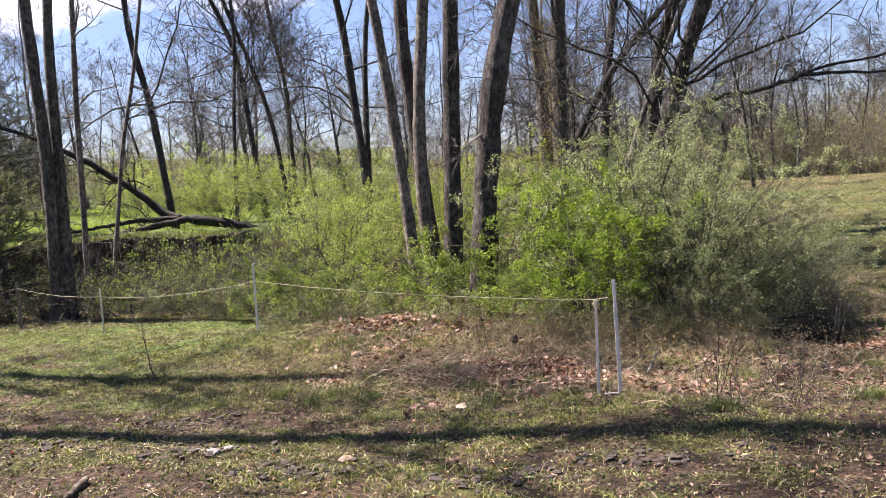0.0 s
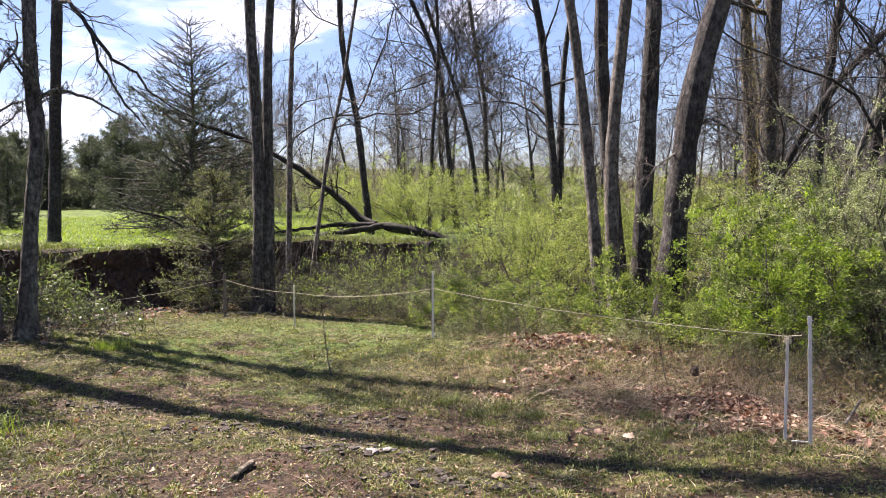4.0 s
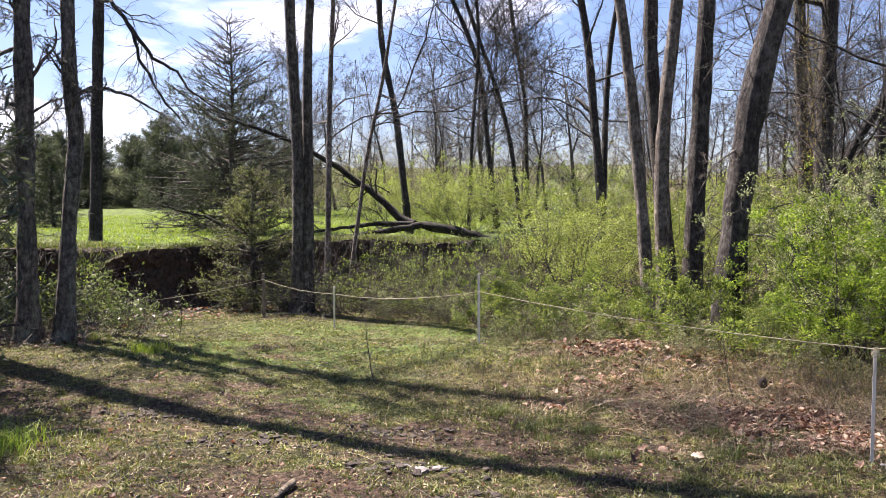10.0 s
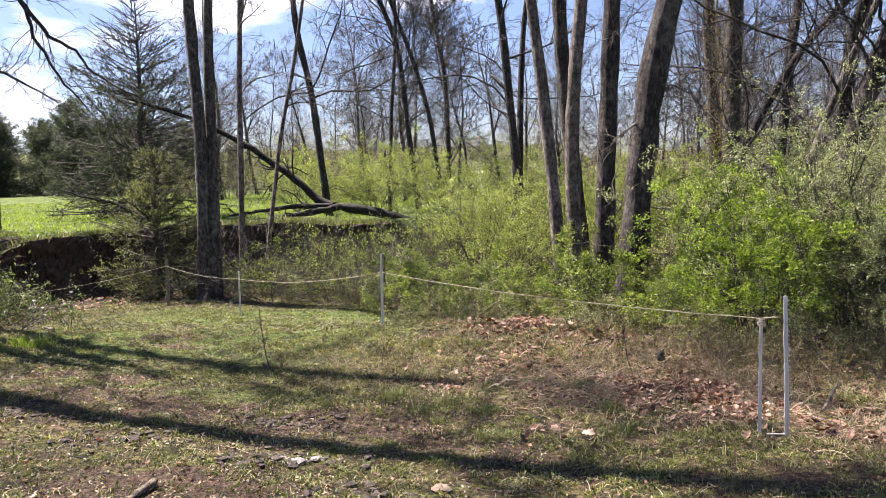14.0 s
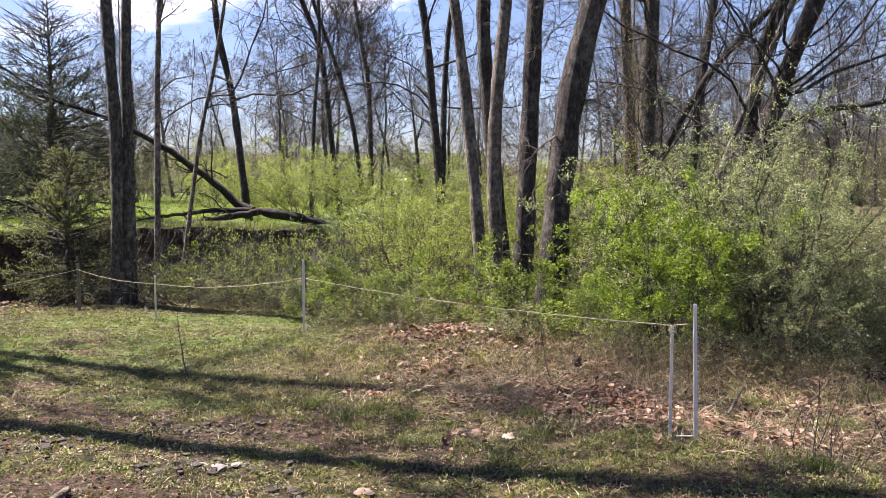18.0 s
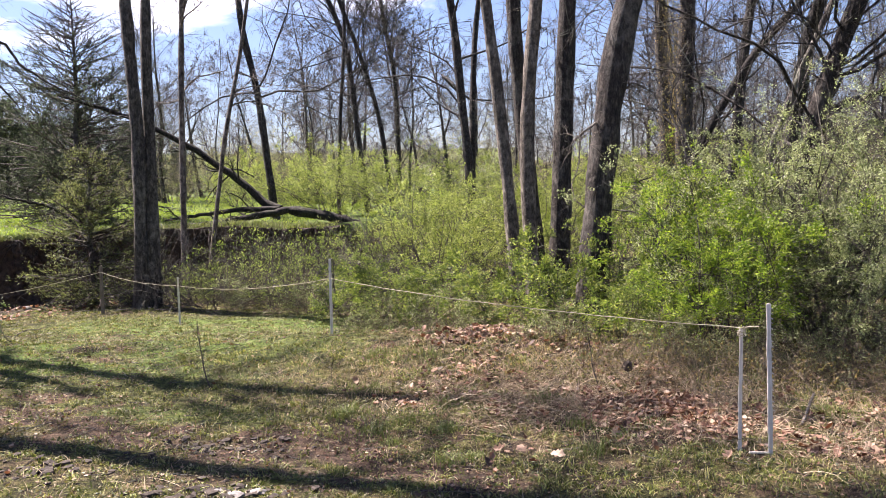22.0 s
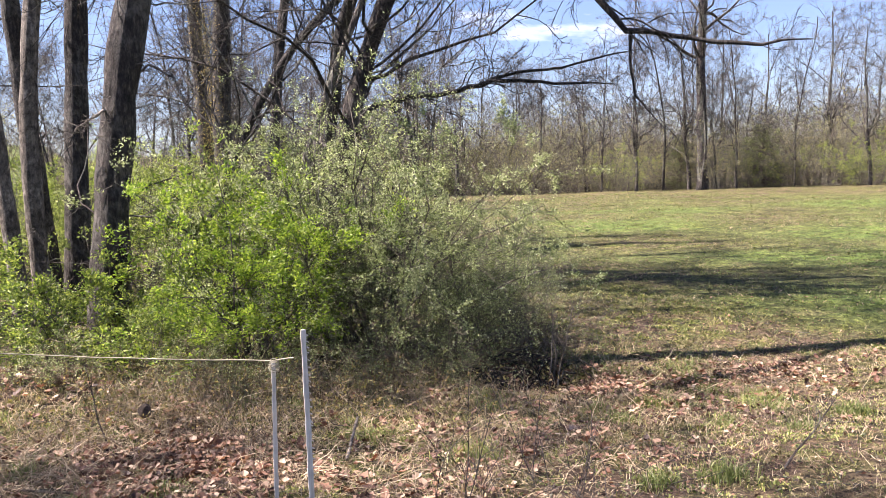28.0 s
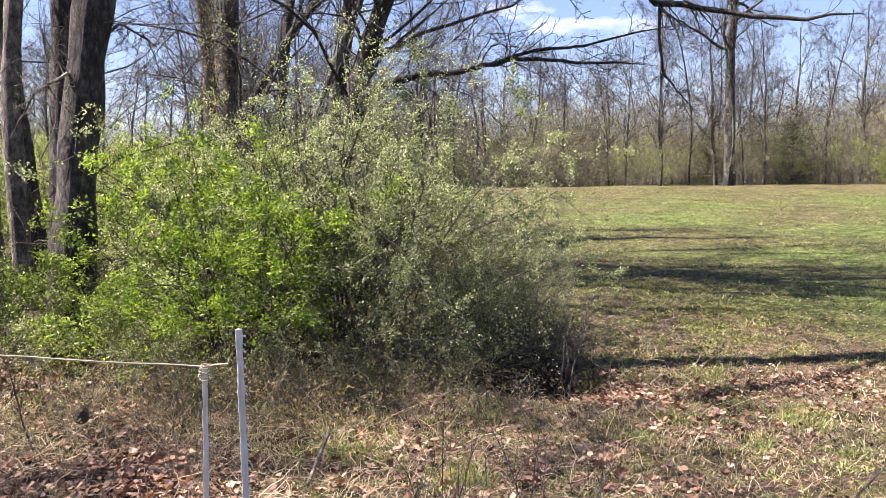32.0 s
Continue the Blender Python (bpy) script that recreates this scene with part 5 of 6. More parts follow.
tuft("grass_tuft", -5.15, 5.7, 0.24, 380, 131, MEADOW, "bright green grass tuft in the clearing")
tuft("grass_tuft", -6.88, 9.94, 0.17, 320, 132, MEADOW, "bright green grass tuft in the clearing")
tuft("grass_tuft", 4.0, 6.75, 0.12, 300, 133)
tuft("grass_tuft", 3.55, 6.85, 0.1, 220, 134)
tuft("grass_tuft", 2.2, 6.6, 0.10, 220, 135)
tuft("grass_tuft", 6.4, 7.8, 0.12, 260, 136)
tuft("grass_tuft", 5.1, 8.9, 0.13, 220, 137, GRASS, "dull green and straw grass tuft")
tuft("grass_tuft", 2.9, 8.1, 0.12, 200, 138, GRASS, "dull green and straw grass tuft")
rng = np.random.default_rng(139)
cx, cy, ct = np.repeat(rng.uniform(-2.0, 6.5, 40), 130), np.repeat(rng.uniform(7.2, 10.4, 40), 130), np.repeat(rng.uniform(0.07, 0.15, 40), 130)
V, Q, T = blades(rng, cx + rng.normal(0, 1, 5200) * ct * 0.8, cy + rng.normal(0, 1, 5200) * ct * 0.8, ct * rng.uniform(0.5, 1.1, 5200), rng.uniform(0.004, 0.008, 5200), 1.0)
tagged(part("litter_grass", mesh_np("litter_grass", V, Q, T), GRASS_LUSH), "fresh green grass tufts among dead leaves", "grass", kind="stuff")

# dry straw and weed stalks along the fence
rng = np.random.default_rng(141)
x, y = scatter(rng, 150000, -3, 9, 6.4, 12.2, lambda x, y: np.clip(litter_mask(x, y) * 1.0 + 0.28 * bell(x, y, 4, 8.2, 4, 1.4) + 0.85 * bell(x, y, 2.2, 9.9, 4, 0.75), 0, 1))
V, Q, T = blades(rng, x, y, rng.uniform(0.015, 0.055, len(x)) * rng.choice([1, 1, 1, 1.8], len(x)), rng.uniform(0.003, 0.007, len(x)), 1.9)
tagged(part("dry_grass", mesh_np("dry_grass", V, Q, T), STRAW), "matted dry straw and old grass along the fence", "dry grass", kind="stuff")
n = 420
sx_, sy_ = rng.uniform(-1.5, 6.5, n), rng.normal(9.6, 0.9, n)
S = np.stack([sx_, sy_, height(sx_, sy_)], 1)
D = np.stack([rng.normal(0, 0.9, n), rng.normal(0, 0.9, n), rng.uniform(0.2, 1.0, n)], 1)
P1, R1 = grow(rng, S, D, rng.uniform(0.2, 0.65, n), rng.uniform(0.0018, 0.004, n), 6, 0.22, -0.12, 0.5)
v, q = tubes(P1, R1, 3)
tagged(part("dry_stalks", mesh_np("dry_stalks", v, q), STRAW), "thin pale bent weed stalks along the fence", "dry stalks", kind="stuff")

n = 1200
sx_, sy_ = rng.normal(0.1, 0.55, n), rng.normal(8.85, 0.45, n)
sx_[850:], sy_[850:] = rng.uniform(1.5, 3.6, n - 850), rng.uniform(6.7, 9.0, n - 850)
S = np.stack([sx_, sy_, height(sx_, sy_) + 0.03], 1)
D = np.stack([rng.normal(0.3, 0.8, n), rng.normal(-0.2, 0.8, n), rng.uniform(0.0, 0.6, n)], 1)
P1, R1 = grow(rng, S, D, rng.uniform(0.08, 0.36, n), rng.uniform(0.0018, 0.0036, n), 6, 0.3, -0.1, 0.5)
P1[..., 2] = np.maximum(P1[..., 2], height(P1[..., 0], P1[..., 1]) + 0.012)
v, q = tubes(P1, R1, 3)
tagged(part("flattened_straw", mesh_np("flattened_straw", v, q), STRAW), "flattened pale straw stalks beside the leaf drift", "straw", kind="stuff")

# standing dead stems and brambles between the leaf drift and the shrubs


def dry_stand(name, spots, count, tall, thick, seed, mat, label, shoots=3, bend=-0.1):
    """Old stems standing close together round a few spots (x, y, half widths, weight)."""
    rng = np.random.default_rng(seed)
    weight = np.array([p[4] for p in spots], float)
    who = rng.choice(len(spots), count, p=weight / weight.sum())
    spot = np.array([p[:4] for p in spots])[who]
    x, y = spot[:, 0] + rng.normal(0, 0.6, count) * spot[:, 2], spot[:, 1] + rng.normal(0, 0.6, count) * spot[:, 3]
    S = np.stack([x, y, height(x, y) - 0.01], 1)
    D = np.stack([rng.normal(0, 0.5, count), rng.normal(0, 0.5, count), np.ones(count)], 1)
    P1, R1 = grow(rng, S, D, rng.uniform(0.35, 1.0, count) * tall, rng.uniform(0.5, 1.0, count) * thick, 7, 0.2, bend, 0.4, 0.08)
    S, D, L, r = sprout(rng, P1, R1, shoots, 0.25, 1.0, 0.7, 0.42, 0.6, thick * 0.35)
    P2, R2 = grow(rng, S, D, L, r, 4, 0.25, -0.05, 0.5)
    v, q = joined(tubes(P1, R1, 3), tubes(P2, R2, 3))
    return tagged(part(name, mesh_np(name, v, q), mat), label, "dry stems", kind="stuff")


STAND = [(0.9, 9.85, 0.9, 0.45, 1.0), (2.1, 9.9, 0.9, 0.4, 1.0), (1.5, 8.9, 0.4, 0.5, 0.5), (3.2, 9.6, 1.0, 0.5, 0.5), (-0.4, 11.9, 1.2, 0.3, 0.5)]
dry_stand("dry_stems", STAND, 460, 0.5, 0.0036, 351, STRAW, "tan dead stems standing between leaf drift and shrubs")
dry_stand("dead_canes", STAND, 240, 0.6, 0.004, 352, DRY_STEM, "tan-brown dead canes tangled below the shrubs", 4, -0.16)
dry_stand("twig_fringe", [(4.6, 11.3, 0.6, 0.45, 1.0), (5.3, 11.3, 0.5, 0.4, 0.8), (3.8, 10.9, 0.6, 0.3, 0.6)], 190, 1.05, 0.006, 357, BRUSH_BARK, "bare brown twigs along the olive shrub's foot", 5, 0.0)
dry_stand("bent_straw", [(0.1, 8.7, 1.0, 0.5, 1.0), (-0.4, 9.7, 1.4, 0.6, 0.8), (1.2, 8.0, 0.7, 0.5, 0.7), (2.6, 8.3, 1.2, 0.7, 0.7)], 420, 0.55, 0.003, 353, STRAW, "long pale straw bent over the leaf drift", 1, -0.5)
dry_stand("weed_stalks", [(2.3, 6.75, 0.25, 0.2, 1.0), (2.85, 6.5, 0.35, 0.25, 1.2), (3.1, 7.1, 0.4, 0.3, 0.7), (2.55, 7.3, 0.4, 0.3, 0.5)], 34, 0.75, 0.0042, 354, TWIG, "thin dark weed stalks beside the fence end", 4, 0.03)
rng = np.random.default_rng(355)
x, y = scatter(rng, 9000, -1.2, 4.6, 8.6, 11.6, lambda x, y: np.clip(0.9 * bell(x, y, 1.0, 9.9, 1.3, 0.6) + 0.9 * bell(x, y, 2.6, 9.6, 1.3, 0.7) + 0.4 * bell(x, y, -0.4, 11.7, 1.2, 0.5), 0, 1))
pos = np.stack([x, y, height(x, y) + rng.uniform(0.03, 0.45, len(x)) ** 1.3], 1)
v, q = leaves(rng, pos, rng.normal(0, 1, (len(x), 3)), rng.uniform(0.02, 0.045, len(x)), 0.5, 0.2)
tagged(part("stem_leaves", mesh_np("stem_leaves", v, q), LEAF_BRAMBLE), "small olive and brown leaves among dead stems", "leaves", kind="stuff")

x, y = rng.normal(4.2, 0.55, 5200), rng.normal(11.0, 0.35, 5200)
k = np.repeat(rng.normal(0, 0.06, (1300, 3)), 4, 0) + rng.normal(0, 0.03, (5200, 3))
x, y = np.repeat(x[::4], 4) + k[:, 0], np.repeat(y[::4], 4) + k[:, 1]
pos = np.stack([x, y, height(x, y) + np.repeat(rng.uniform(0.12, 0.95, 1300), 4) + k[:, 2]], 1)
v, q = leaves(rng, pos, rng.normal(0, 1, (5200, 3)) + np.array([0, 0, 0.2]), rng.uniform(0.02, 0.036, 5200), 0.5, 0.2)
tagged(part("low_leaves", mesh_np("low_leaves", v, q), LEAF_OLIVE), "small olive leaves on bare twigs at the thicket's foot", "leaves", kind="stuff")

# crumbled dark clods of earth in the turf
rng = np.random.default_rng(356)
cx = np.concatenate([rng.normal(a, 0.28, 60) for a in (-3.3, -2.0, -1.0, -4.9, 1.4, 0.2, -2.4)])
cy = np.concatenate([rng.normal(b, 0.13, 60) for b in (6.45, 6.2, 5.45, 7.1, 5.3, 5.1, 7.5)])
clod = bmesh.new()
bmesh.ops.create_icosphere(clod, subdivisions=1, radius=1.0)
CV, CT = np.array([v_.co[:] for v_ in clod.verts]), np.array([[v_.index for v_ in f_.verts] for f_ in clod.faces])
clod.free()
n = len(cx)
size = rng.uniform(0.008, 0.042, n) ** 1.0
V = CV[None] * (size[:, None] * (1 + rng.normal(0, 0.25, (n, len(CV)))))[..., None] * np.array([1, 1, 0.6]) + np.stack([cx, cy, height(cx, cy) + size * 0.2], 1)[:, None]
tagged(part("earth_clods", mesh_np("earth_clods", V.reshape(-1, 3), None, (CT[None] + np.arange(n)[:, None, None] * len(CV)).reshape(-1, 3)), CLOD), "crumbled dark clods of earth in the turf", "soil", kind="stuff")

# dead leaves


def dead_leaf_mesh(rng, x, y, size, lift=0.012):
    """Curled oak-like leaves with lobed edges: a bent strip of eight corners each."""
    n = len(x)
    z = height(x, y) + rng.uniform(0.002, lift, n)
    a = rng.uniform(0, 6.283, n)
    tilt = rng.normal(0, 0.25, (n, 2))
    curl = rng.uniform(-0.25, 0.6, n)
    shape = np.array([(0, 0), (0.3, 0.32), (0.42, 0.17), (0.7, 0.36), (1, 0), (0.7, -0.36), (0.42, -0.17), (0.3, -0.32)])
    u = (shape[:, 0] - 0.5)[None] * size[:, None]
    w = shape[:, 1][None] * size[:, None] * rng.uniform(0.8, 1.15, n)[:, None]
    zz = z[:, None] + curl[:, None] * (4 * u ** 2 + 5 * w ** 2) / size[:, None] + tilt[:, :1] * u * 0.6 + tilt[:, 1:] * w * 0.6 + 0.25 * np.abs(tilt).sum(1)[:, None] * size[:, None] * 0.5
    X = x[:, None] + u * np.cos(a)[:, None] - w * np.sin(a)[:, None]
    Y = y[:, None] + u * np.sin(a)[:, None] + w * np.cos(a)[:, None]
    V = np.stack([X, Y, zz], -1).reshape(-1, 3)
    i = np.arange(n)[:, None] * 8
    quads = np.concatenate([i + np.array([[0, 1, 2, 6]]), i + np.array([[2, 3, 4, 5]])])
    tris = np.concatenate([i + np.array([[0, 6, 7]]), i + np.array([[2, 5, 6]])])
    return V, quads, tris


rng = np.random.default_rng(151)
x, y = scatter(rng, 105000, -3, 10, 6.2, 12.2, lambda x, y: np.clip(litter_mask(x, y) - 0.1, 0, 1) ** 1.2 * (0.35 + 0.65 * (patchy(x, y, 2.6, 0.5) > 0.42)))
V, Q, T = dead_leaf_mesh(rng, x, y, rng.uniform(0.03, 0.08, len(x)), 0.045)
tagged(part("leaf_litter", mesh_np("leaf_litter", V, Q, T), DEAD_LEAF), "thick drift of dry brown and tan leaves", "leaf litter", kind="stuff")
x, y = scatter(rng, 1500, -9, 12, 3.8, 18, lambda x, y: np.full(len(x), 0.6))
V, Q, T = dead_leaf_mesh(rng, x, y, rng.uniform(0.025, 0.065, len(x)), 0.012)
tagged(part("scattered_leaves", mesh_np("scattered_leaves", V, Q, T), DEAD_LEAF), "scattered dry leaves in the grass", "leaf litter", kind="stuff")

# woody twig litter
n = 1500
sx_, sy_ = rng.uniform(-8, 9, n), rng.uniform(4.2, 13, n)
S = np.stack([sx_, sy_, height(sx_, sy_) + 0.008], 1)
D = np.stack([rng.normal(0, 1, n), rng.normal(0, 1, n), rng.normal(0.03, 0.05, n)], 1)
P1, R1 = grow(rng, S, D, rng.uniform(0.08, 0.4, n), rng.uniform(0.002, 0.005, n), 4, 0.12, 0, 0.7)
P1[..., 2] = height(P1[..., 0], P1[..., 1]) + 0.01
v, q = tubes(P1, R1, 4)
tagged(part("fallen_twigs", mesh_np("fallen_twigs", v, q), TWIG), "small fallen twigs lying in the grass", "twigs", kind="stuff")


def seedling(name, x, y, tall, seed, label, stems=1, mat=TWIG, lean=(0, 0), thick=0.007):
    """A thin bare sapling or weed with a few side shoots."""
    rng = np.random.default_rng(seed)
    S = np.stack([rng.normal(0, 0.05 * (stems > 1), stems), rng.normal(0, 0.05 * (stems > 1), stems), np.zeros(stems)], 1)
    D = np.stack([rng.normal(lean[0], 0.16, stems), rng.normal(lean[1], 0.16, stems), np.ones(stems)], 1)
    P1, R1 = grow(rng, S, D, tall * rng.uniform(0.7, 1.1, stems), np.full(stems, thick), 8, 0.09, 0.05, 0.35)
    S, D, L, r = sprout(rng, P1, R1, 6, 0.3, 1.0, 0.6, 0.35, 0.6, 0.002)
    P2, R2 = grow(rng, S, D, L, r, 5, 0.15, 0.08, 0.5)
    v, q = joined(tubes(P1, R1, 5), tubes(P2, R2, 3))
    ob = part(name, mesh_np(name, v, q), mat)
    ob.location = (x, y, h(x, y) - 0.02)
    return tagged(ob, label, "seedling", "bare seedlings")


seedling("seedling", -3.42, 9.42, 0.85, 161, "thin bare seedling leaning in the grass", lean=(-0.7, 0), thick=0.009)
seedling("seedling", 4.45, 6.72, 0.85, 162, "thin dark bare seedling by the leaf litter", lean=(0.3, 0), thick=0.009)
seedling("seedling", 2.2, 6.7, 0.75, 163, "thin dark weed stalks beside the fence end", 2, lean=(0.15, 0), thick=0.004)
seedling("seedling", 2.75, 6.55, 0.65, 164, "thin dark weed stalks beside the fence end", 3, lean=(0.2, 0), thick=0.004)
seedling("seedling", 2.9, 7.2, 0.7, 165, "thin reddish weed stalks with dry leaves", 3, lean=(0.1, 0), thick=0.004)
seedling("seedling", 5.0, 10.5, 0.95, 166, "pale bare forked seedling by the hollow", 3, BARK_PALE, (0.25, 0), 0.012)
seedling("seedling", -2.2, 9.6, 0.45, 167, "thin bare seedling in the grass", thick=0.003)
seedling("seedling", 0.5, 9.4, 0.7, 168, "thin bare seedling in the leaf drift")
seedling("seedling", -12.0, 15.6, 1.2, 169, "pale leafless shoots by the creek", 4, BARK_PALE, (0.1, 0), 0.012)

# short log, chunk of wood, stones


def stick(name, a, b, r, seed, label, mat=BARK):
    rng = np.random.default_rng(seed)
    K = 8
    t = np.linspace(0, 1, K)[:, None]
    P = (np.array(a) * (1 - t) + np.array(b) * t)[None] + rng.normal(0, r * 0.12, (1, K, 3))
    R = np.full((1, K), r) * rng.uniform(0.85, 1.1, (1, K))
    P = np.concatenate([P[:, :1] - (P[:, 1:2] - P[:, :1]) * 0.05, P, P[:, -1:] + (P[:, -1:] - P[:, -2:-1]) * 0.05], 1)
    R = np.concatenate([R[:, :1] * 0.05, R, R[:, -1:] * 0.05], 1)
    v, q = tubes(P, R, 10, 0.06, rng)
    return tagged(part(name, mesh_np(name, v, q, smooth=True), mat), label, "stick", "sticks")


def on(x, y, up):
    return (x, y, h(x, y) + up)


stick("stick", on(-2.45, 5.08, 0.025), on(-2.52, 5.5, 0.035), 0.024, 171, "short broken grey-brown log in the grass", DRY_STEM)
stick("stick", on(-7.6, 11.2, 0.02), on(-7.16, 10.8, 0.04), 0.022, 172, "pale broken stick in the grass", BARK_PALE)
stick("stick", on(-0.15, 8.6, 0.04), on(0.55, 8.25, 0.02), 0.008, 173, "long pale stick on the leaf drift", DRY_STEM)
stick("stick", on(2.3, 8.9, 0.12), on(2.0, 8.2, 0.04), 0.012, 174, "pale leaning dead stick", BARK_PALE)
stick("stick", on(9.2, 8.9, 0.02), on(9.9, 8.2, 0.03), 0.02, 175, "pale weathered stick in the field grass", BARK_PALE)


def rock(name, x, y, size, seed, mat, label, flat=0.55, group="creek stones", sink=0.25, rough=0.03):
    rng = np.random.default_rng(seed)
    bm = bmesh.new()
    bmesh.ops.create_icosphere(bm, subdivisions=2, radius=0.5)
    k = rng.normal(0, 1, (5, 3))
    for v_ in bm.verts:
        d = 1 + rough * rng.normal() + 0.16 * sum(math.sin(2.2 * float(np.dot(kk, v_.co)) + 1.3 * i) for i, kk in enumerate(k)) / 2
        v_.co = Vector((v_.co.x * d * size, v_.co.y * d * size * rng.uniform(0.97, 1.03), v_.co.z * d * size * flat))
    ob = part(name, bm, mat)
    ob.location = (x, y, h(x, y) + size * flat * (0.5 - sink))
    ob.rotation_euler = (0, 0, rng.uniform(0, 6.28))
    return tagged(ob, label, "stone", group)


rock("stone", -1.84, 6.13, 0.13, 181, PALE_STONE, "flat pale grey stone half sunk in the grass", 0.3, "clearing stones", rough=0.14)
rock("stone", -1.72, 6.22, 0.09, 182, PALE_STONE, "flat pale grey stone half sunk in the grass", 0.4, "clearing stones", rough=0.14)
rock("stone", -1.98, 6.2, 0.08, 183, PALE_STONE, "small pale grey stone in the grass", 0.4, "clearing stones", rough=0.14)
rock("stone", -0.78, 5.75, 0.11, 184, ROTTEN, "rounded reddish lump of rotten wood in the grass", 0.5, "clearing stones", rough=0.08)
rock("burl", 0.78, 9.49, 0.1, 185, SOIL, "dark round clump hanging in the dead stems", 1.2, "clumps", -0.9, rough=0.1)
rng = np.random.default_rng(186)
for k in range(46):
    x = rng.uniform(-15.5, -9.6)
    y = bank_line(x) - rng.uniform(4.5, 9.6)
    rock("stone", x, float(y), rng.uniform(0.1, 0.3), 190 + k, STONE, "rounded grey stone in the creek bed")

# drift of dead sticks in the creek bed
n = 260
sx_ = rng.uniform(-17, -8.5, n)
sy_ = bank_line(sx_) - rng.uniform(1.0, 9.2, n)
S = np.stack([sx_, sy_, height(sx_, sy_) + 0.03], 1)
D = np.stack([rng.normal(0, 1, n), rng.normal(0, 0.6, n), rng.normal(0.12, 0.15, n)], 1)
P1, R1 = grow(rng, S, D, rng.uniform(0.3, 1.5, n), rng.uniform(0.006, 0.022, n), 6, 0.14, 0, 0.4)
v, q = tubes(P1, R1, 5)
tagged(part("driftwood", mesh_np("driftwood", v, q), TWIG), "grey drift of dead sticks in the creek bed", "sticks", kind="stuff")
x, y = rng.uniform(-15, -9, 1300), rng.uniform(15.0, 21, 1300)
V, Q, T = dead_leaf_mesh(rng, x, y, rng.uniform(0.05, 0.12, len(x)), 0.04)
tagged(part("creek_leaves", mesh_np("creek_leaves", V, Q, T), DEAD_LEAF), "brown leaves washed into the creek bed", "leaf litter", kind="stuff")

# roots and soil overhanging the cut bank
n = 640
bx = rng.uniform(-24, -6, n)
by = bank_line(bx) - worn(bx) + rng.uniform(-0.9, -0.1, n)
S = np.stack([bx, by, height(bx, by + 1.6)], 1)
D = np.stack([rng.normal(0, 0.4, n), rng.uniform(-0.9, -0.2, n), rng.uniform(-0.8, 0.3, n)], 1)
P1, R1 = grow(rng, S, D, rng.uniform(0.3, 1.0, n), rng.uniform(0.006, 0.02, n), 6, 0.2, -0.3, 0.4)
v, q = tubes(P1, R1, 4)
tagged(part("bank_roots", mesh_np("bank_roots", v, q), DEAD_WOOD), "dangling roots along the eroded creek bank", "roots", kind="stuff")

# eroded face of the creek bank, with turf hanging over its lip
rng = np.random.default_rng(301)
NB, NP = 260, 15
bx = np.linspace(-27, -7.2, NB)[:, None]
prof_d = np.interp(np.linspace(0, 1, NP), [0, 0.2, 0.45, 0.75, 0.92, 1], [-1.25, -0.75, -0.42, -0.34, -0.62, -0.1])[None]
t = np.linspace(0, 1, NP)[None]
by = bank_line(bx) - worn(bx)
wob = 0.12 * np.sin(1.7 * bx + 2.2 * np.sin(0.9 * bx)) + 0.1 * np.sin(5.3 * bx + 1.2) + 0.07 * np.sin(11.9 * bx)
foot, lip = height(bx, by - 1.5) - 0.15, height(bx, by + 1.35) + 0.02
V = np.stack([np.broadcast_to(bx, (NB, NP)) + rng.normal(0, 0.03, (NB, NP)),
              by + prof_d + wob * (1 - 0.4 * t) + rng.normal(0, 0.085, (NB, NP)),
              foot + (lip - foot) * np.minimum(t * 1.07, 1) + rng.normal(0, 0.025, (NB, NP))], -1)
idx = np.arange(NB * NP).reshape(NB, NP)
V = np.concatenate([V, np.stack([bx, by + 1.9, height(bx, by + 1.9) - 0.05], -1)], 1)
idx = np.arange(NB * (NP + 1)).reshape(NB, NP + 1)
bank_me = mesh_np("creek_bank", V.reshape(-1, 3), np.stack([idx[:-1, :-1], idx[1:, :-1], idx[1:, 1:], idx[:-1, 1:]], -1).reshape(-1, 4))
tagged(part("creek_bank", bank_me, SOIL), "dark eroded soil face of the undercut creek bank", "bank", kind="structure")
n = 14000
x = rng.uniform(-27, -7.4, n)
y = bank_line(x) - worn(x) + rng.uniform(-0.75, 1.5, n)
V, Q, T = blades(rng, x, y, rng.uniform(0.08, 0.24, n), rng.uniform(0.012, 0.025, n), 1.1)
V[:, 2] += np.repeat(height(x, bank_line(x) - worn(x) + 1.35) + 0.02 - height(x, y), 5) * np.repeat(y < bank_line(x) - worn(x) + 1.35, 5)
tagged(part("bank_turf", mesh_np("bank_turf", V, Q, T), GRASS_LUSH), "grass turf hanging over the lip of the creek bank", "grass", kind="stuff")

# torn roots over the hollow below the shrubs
n = 120
a = rng.uniform(0.0, 3.3, n)
sx_, sy_ = 4.75 + 0.62 * np.cos(a) + rng.normal(0, 0.06, n), 10.38 + 0.45 * np.sin(a) + rng.normal(0, 0.05, n)
S = np.stack([sx_, sy_, height(sx_, sy_) + rng.uniform(-0.02, 0.16, n)], 1)
D = np.stack([4.75 - sx_ + rng.normal(0, 0.4, n), 10.1 - sy_ + rng.normal(0, 0.4, n), rng.uniform(-0.3, 0.5, n)], 1)
P1, R1 = grow(rng, S, D, rng.uniform(0.2, 0.6, n), rng.uniform(0.003, 0.011, n), 7, 0.25, -0.22, 0.4)
v, q = tubes(P1, R1, 4)
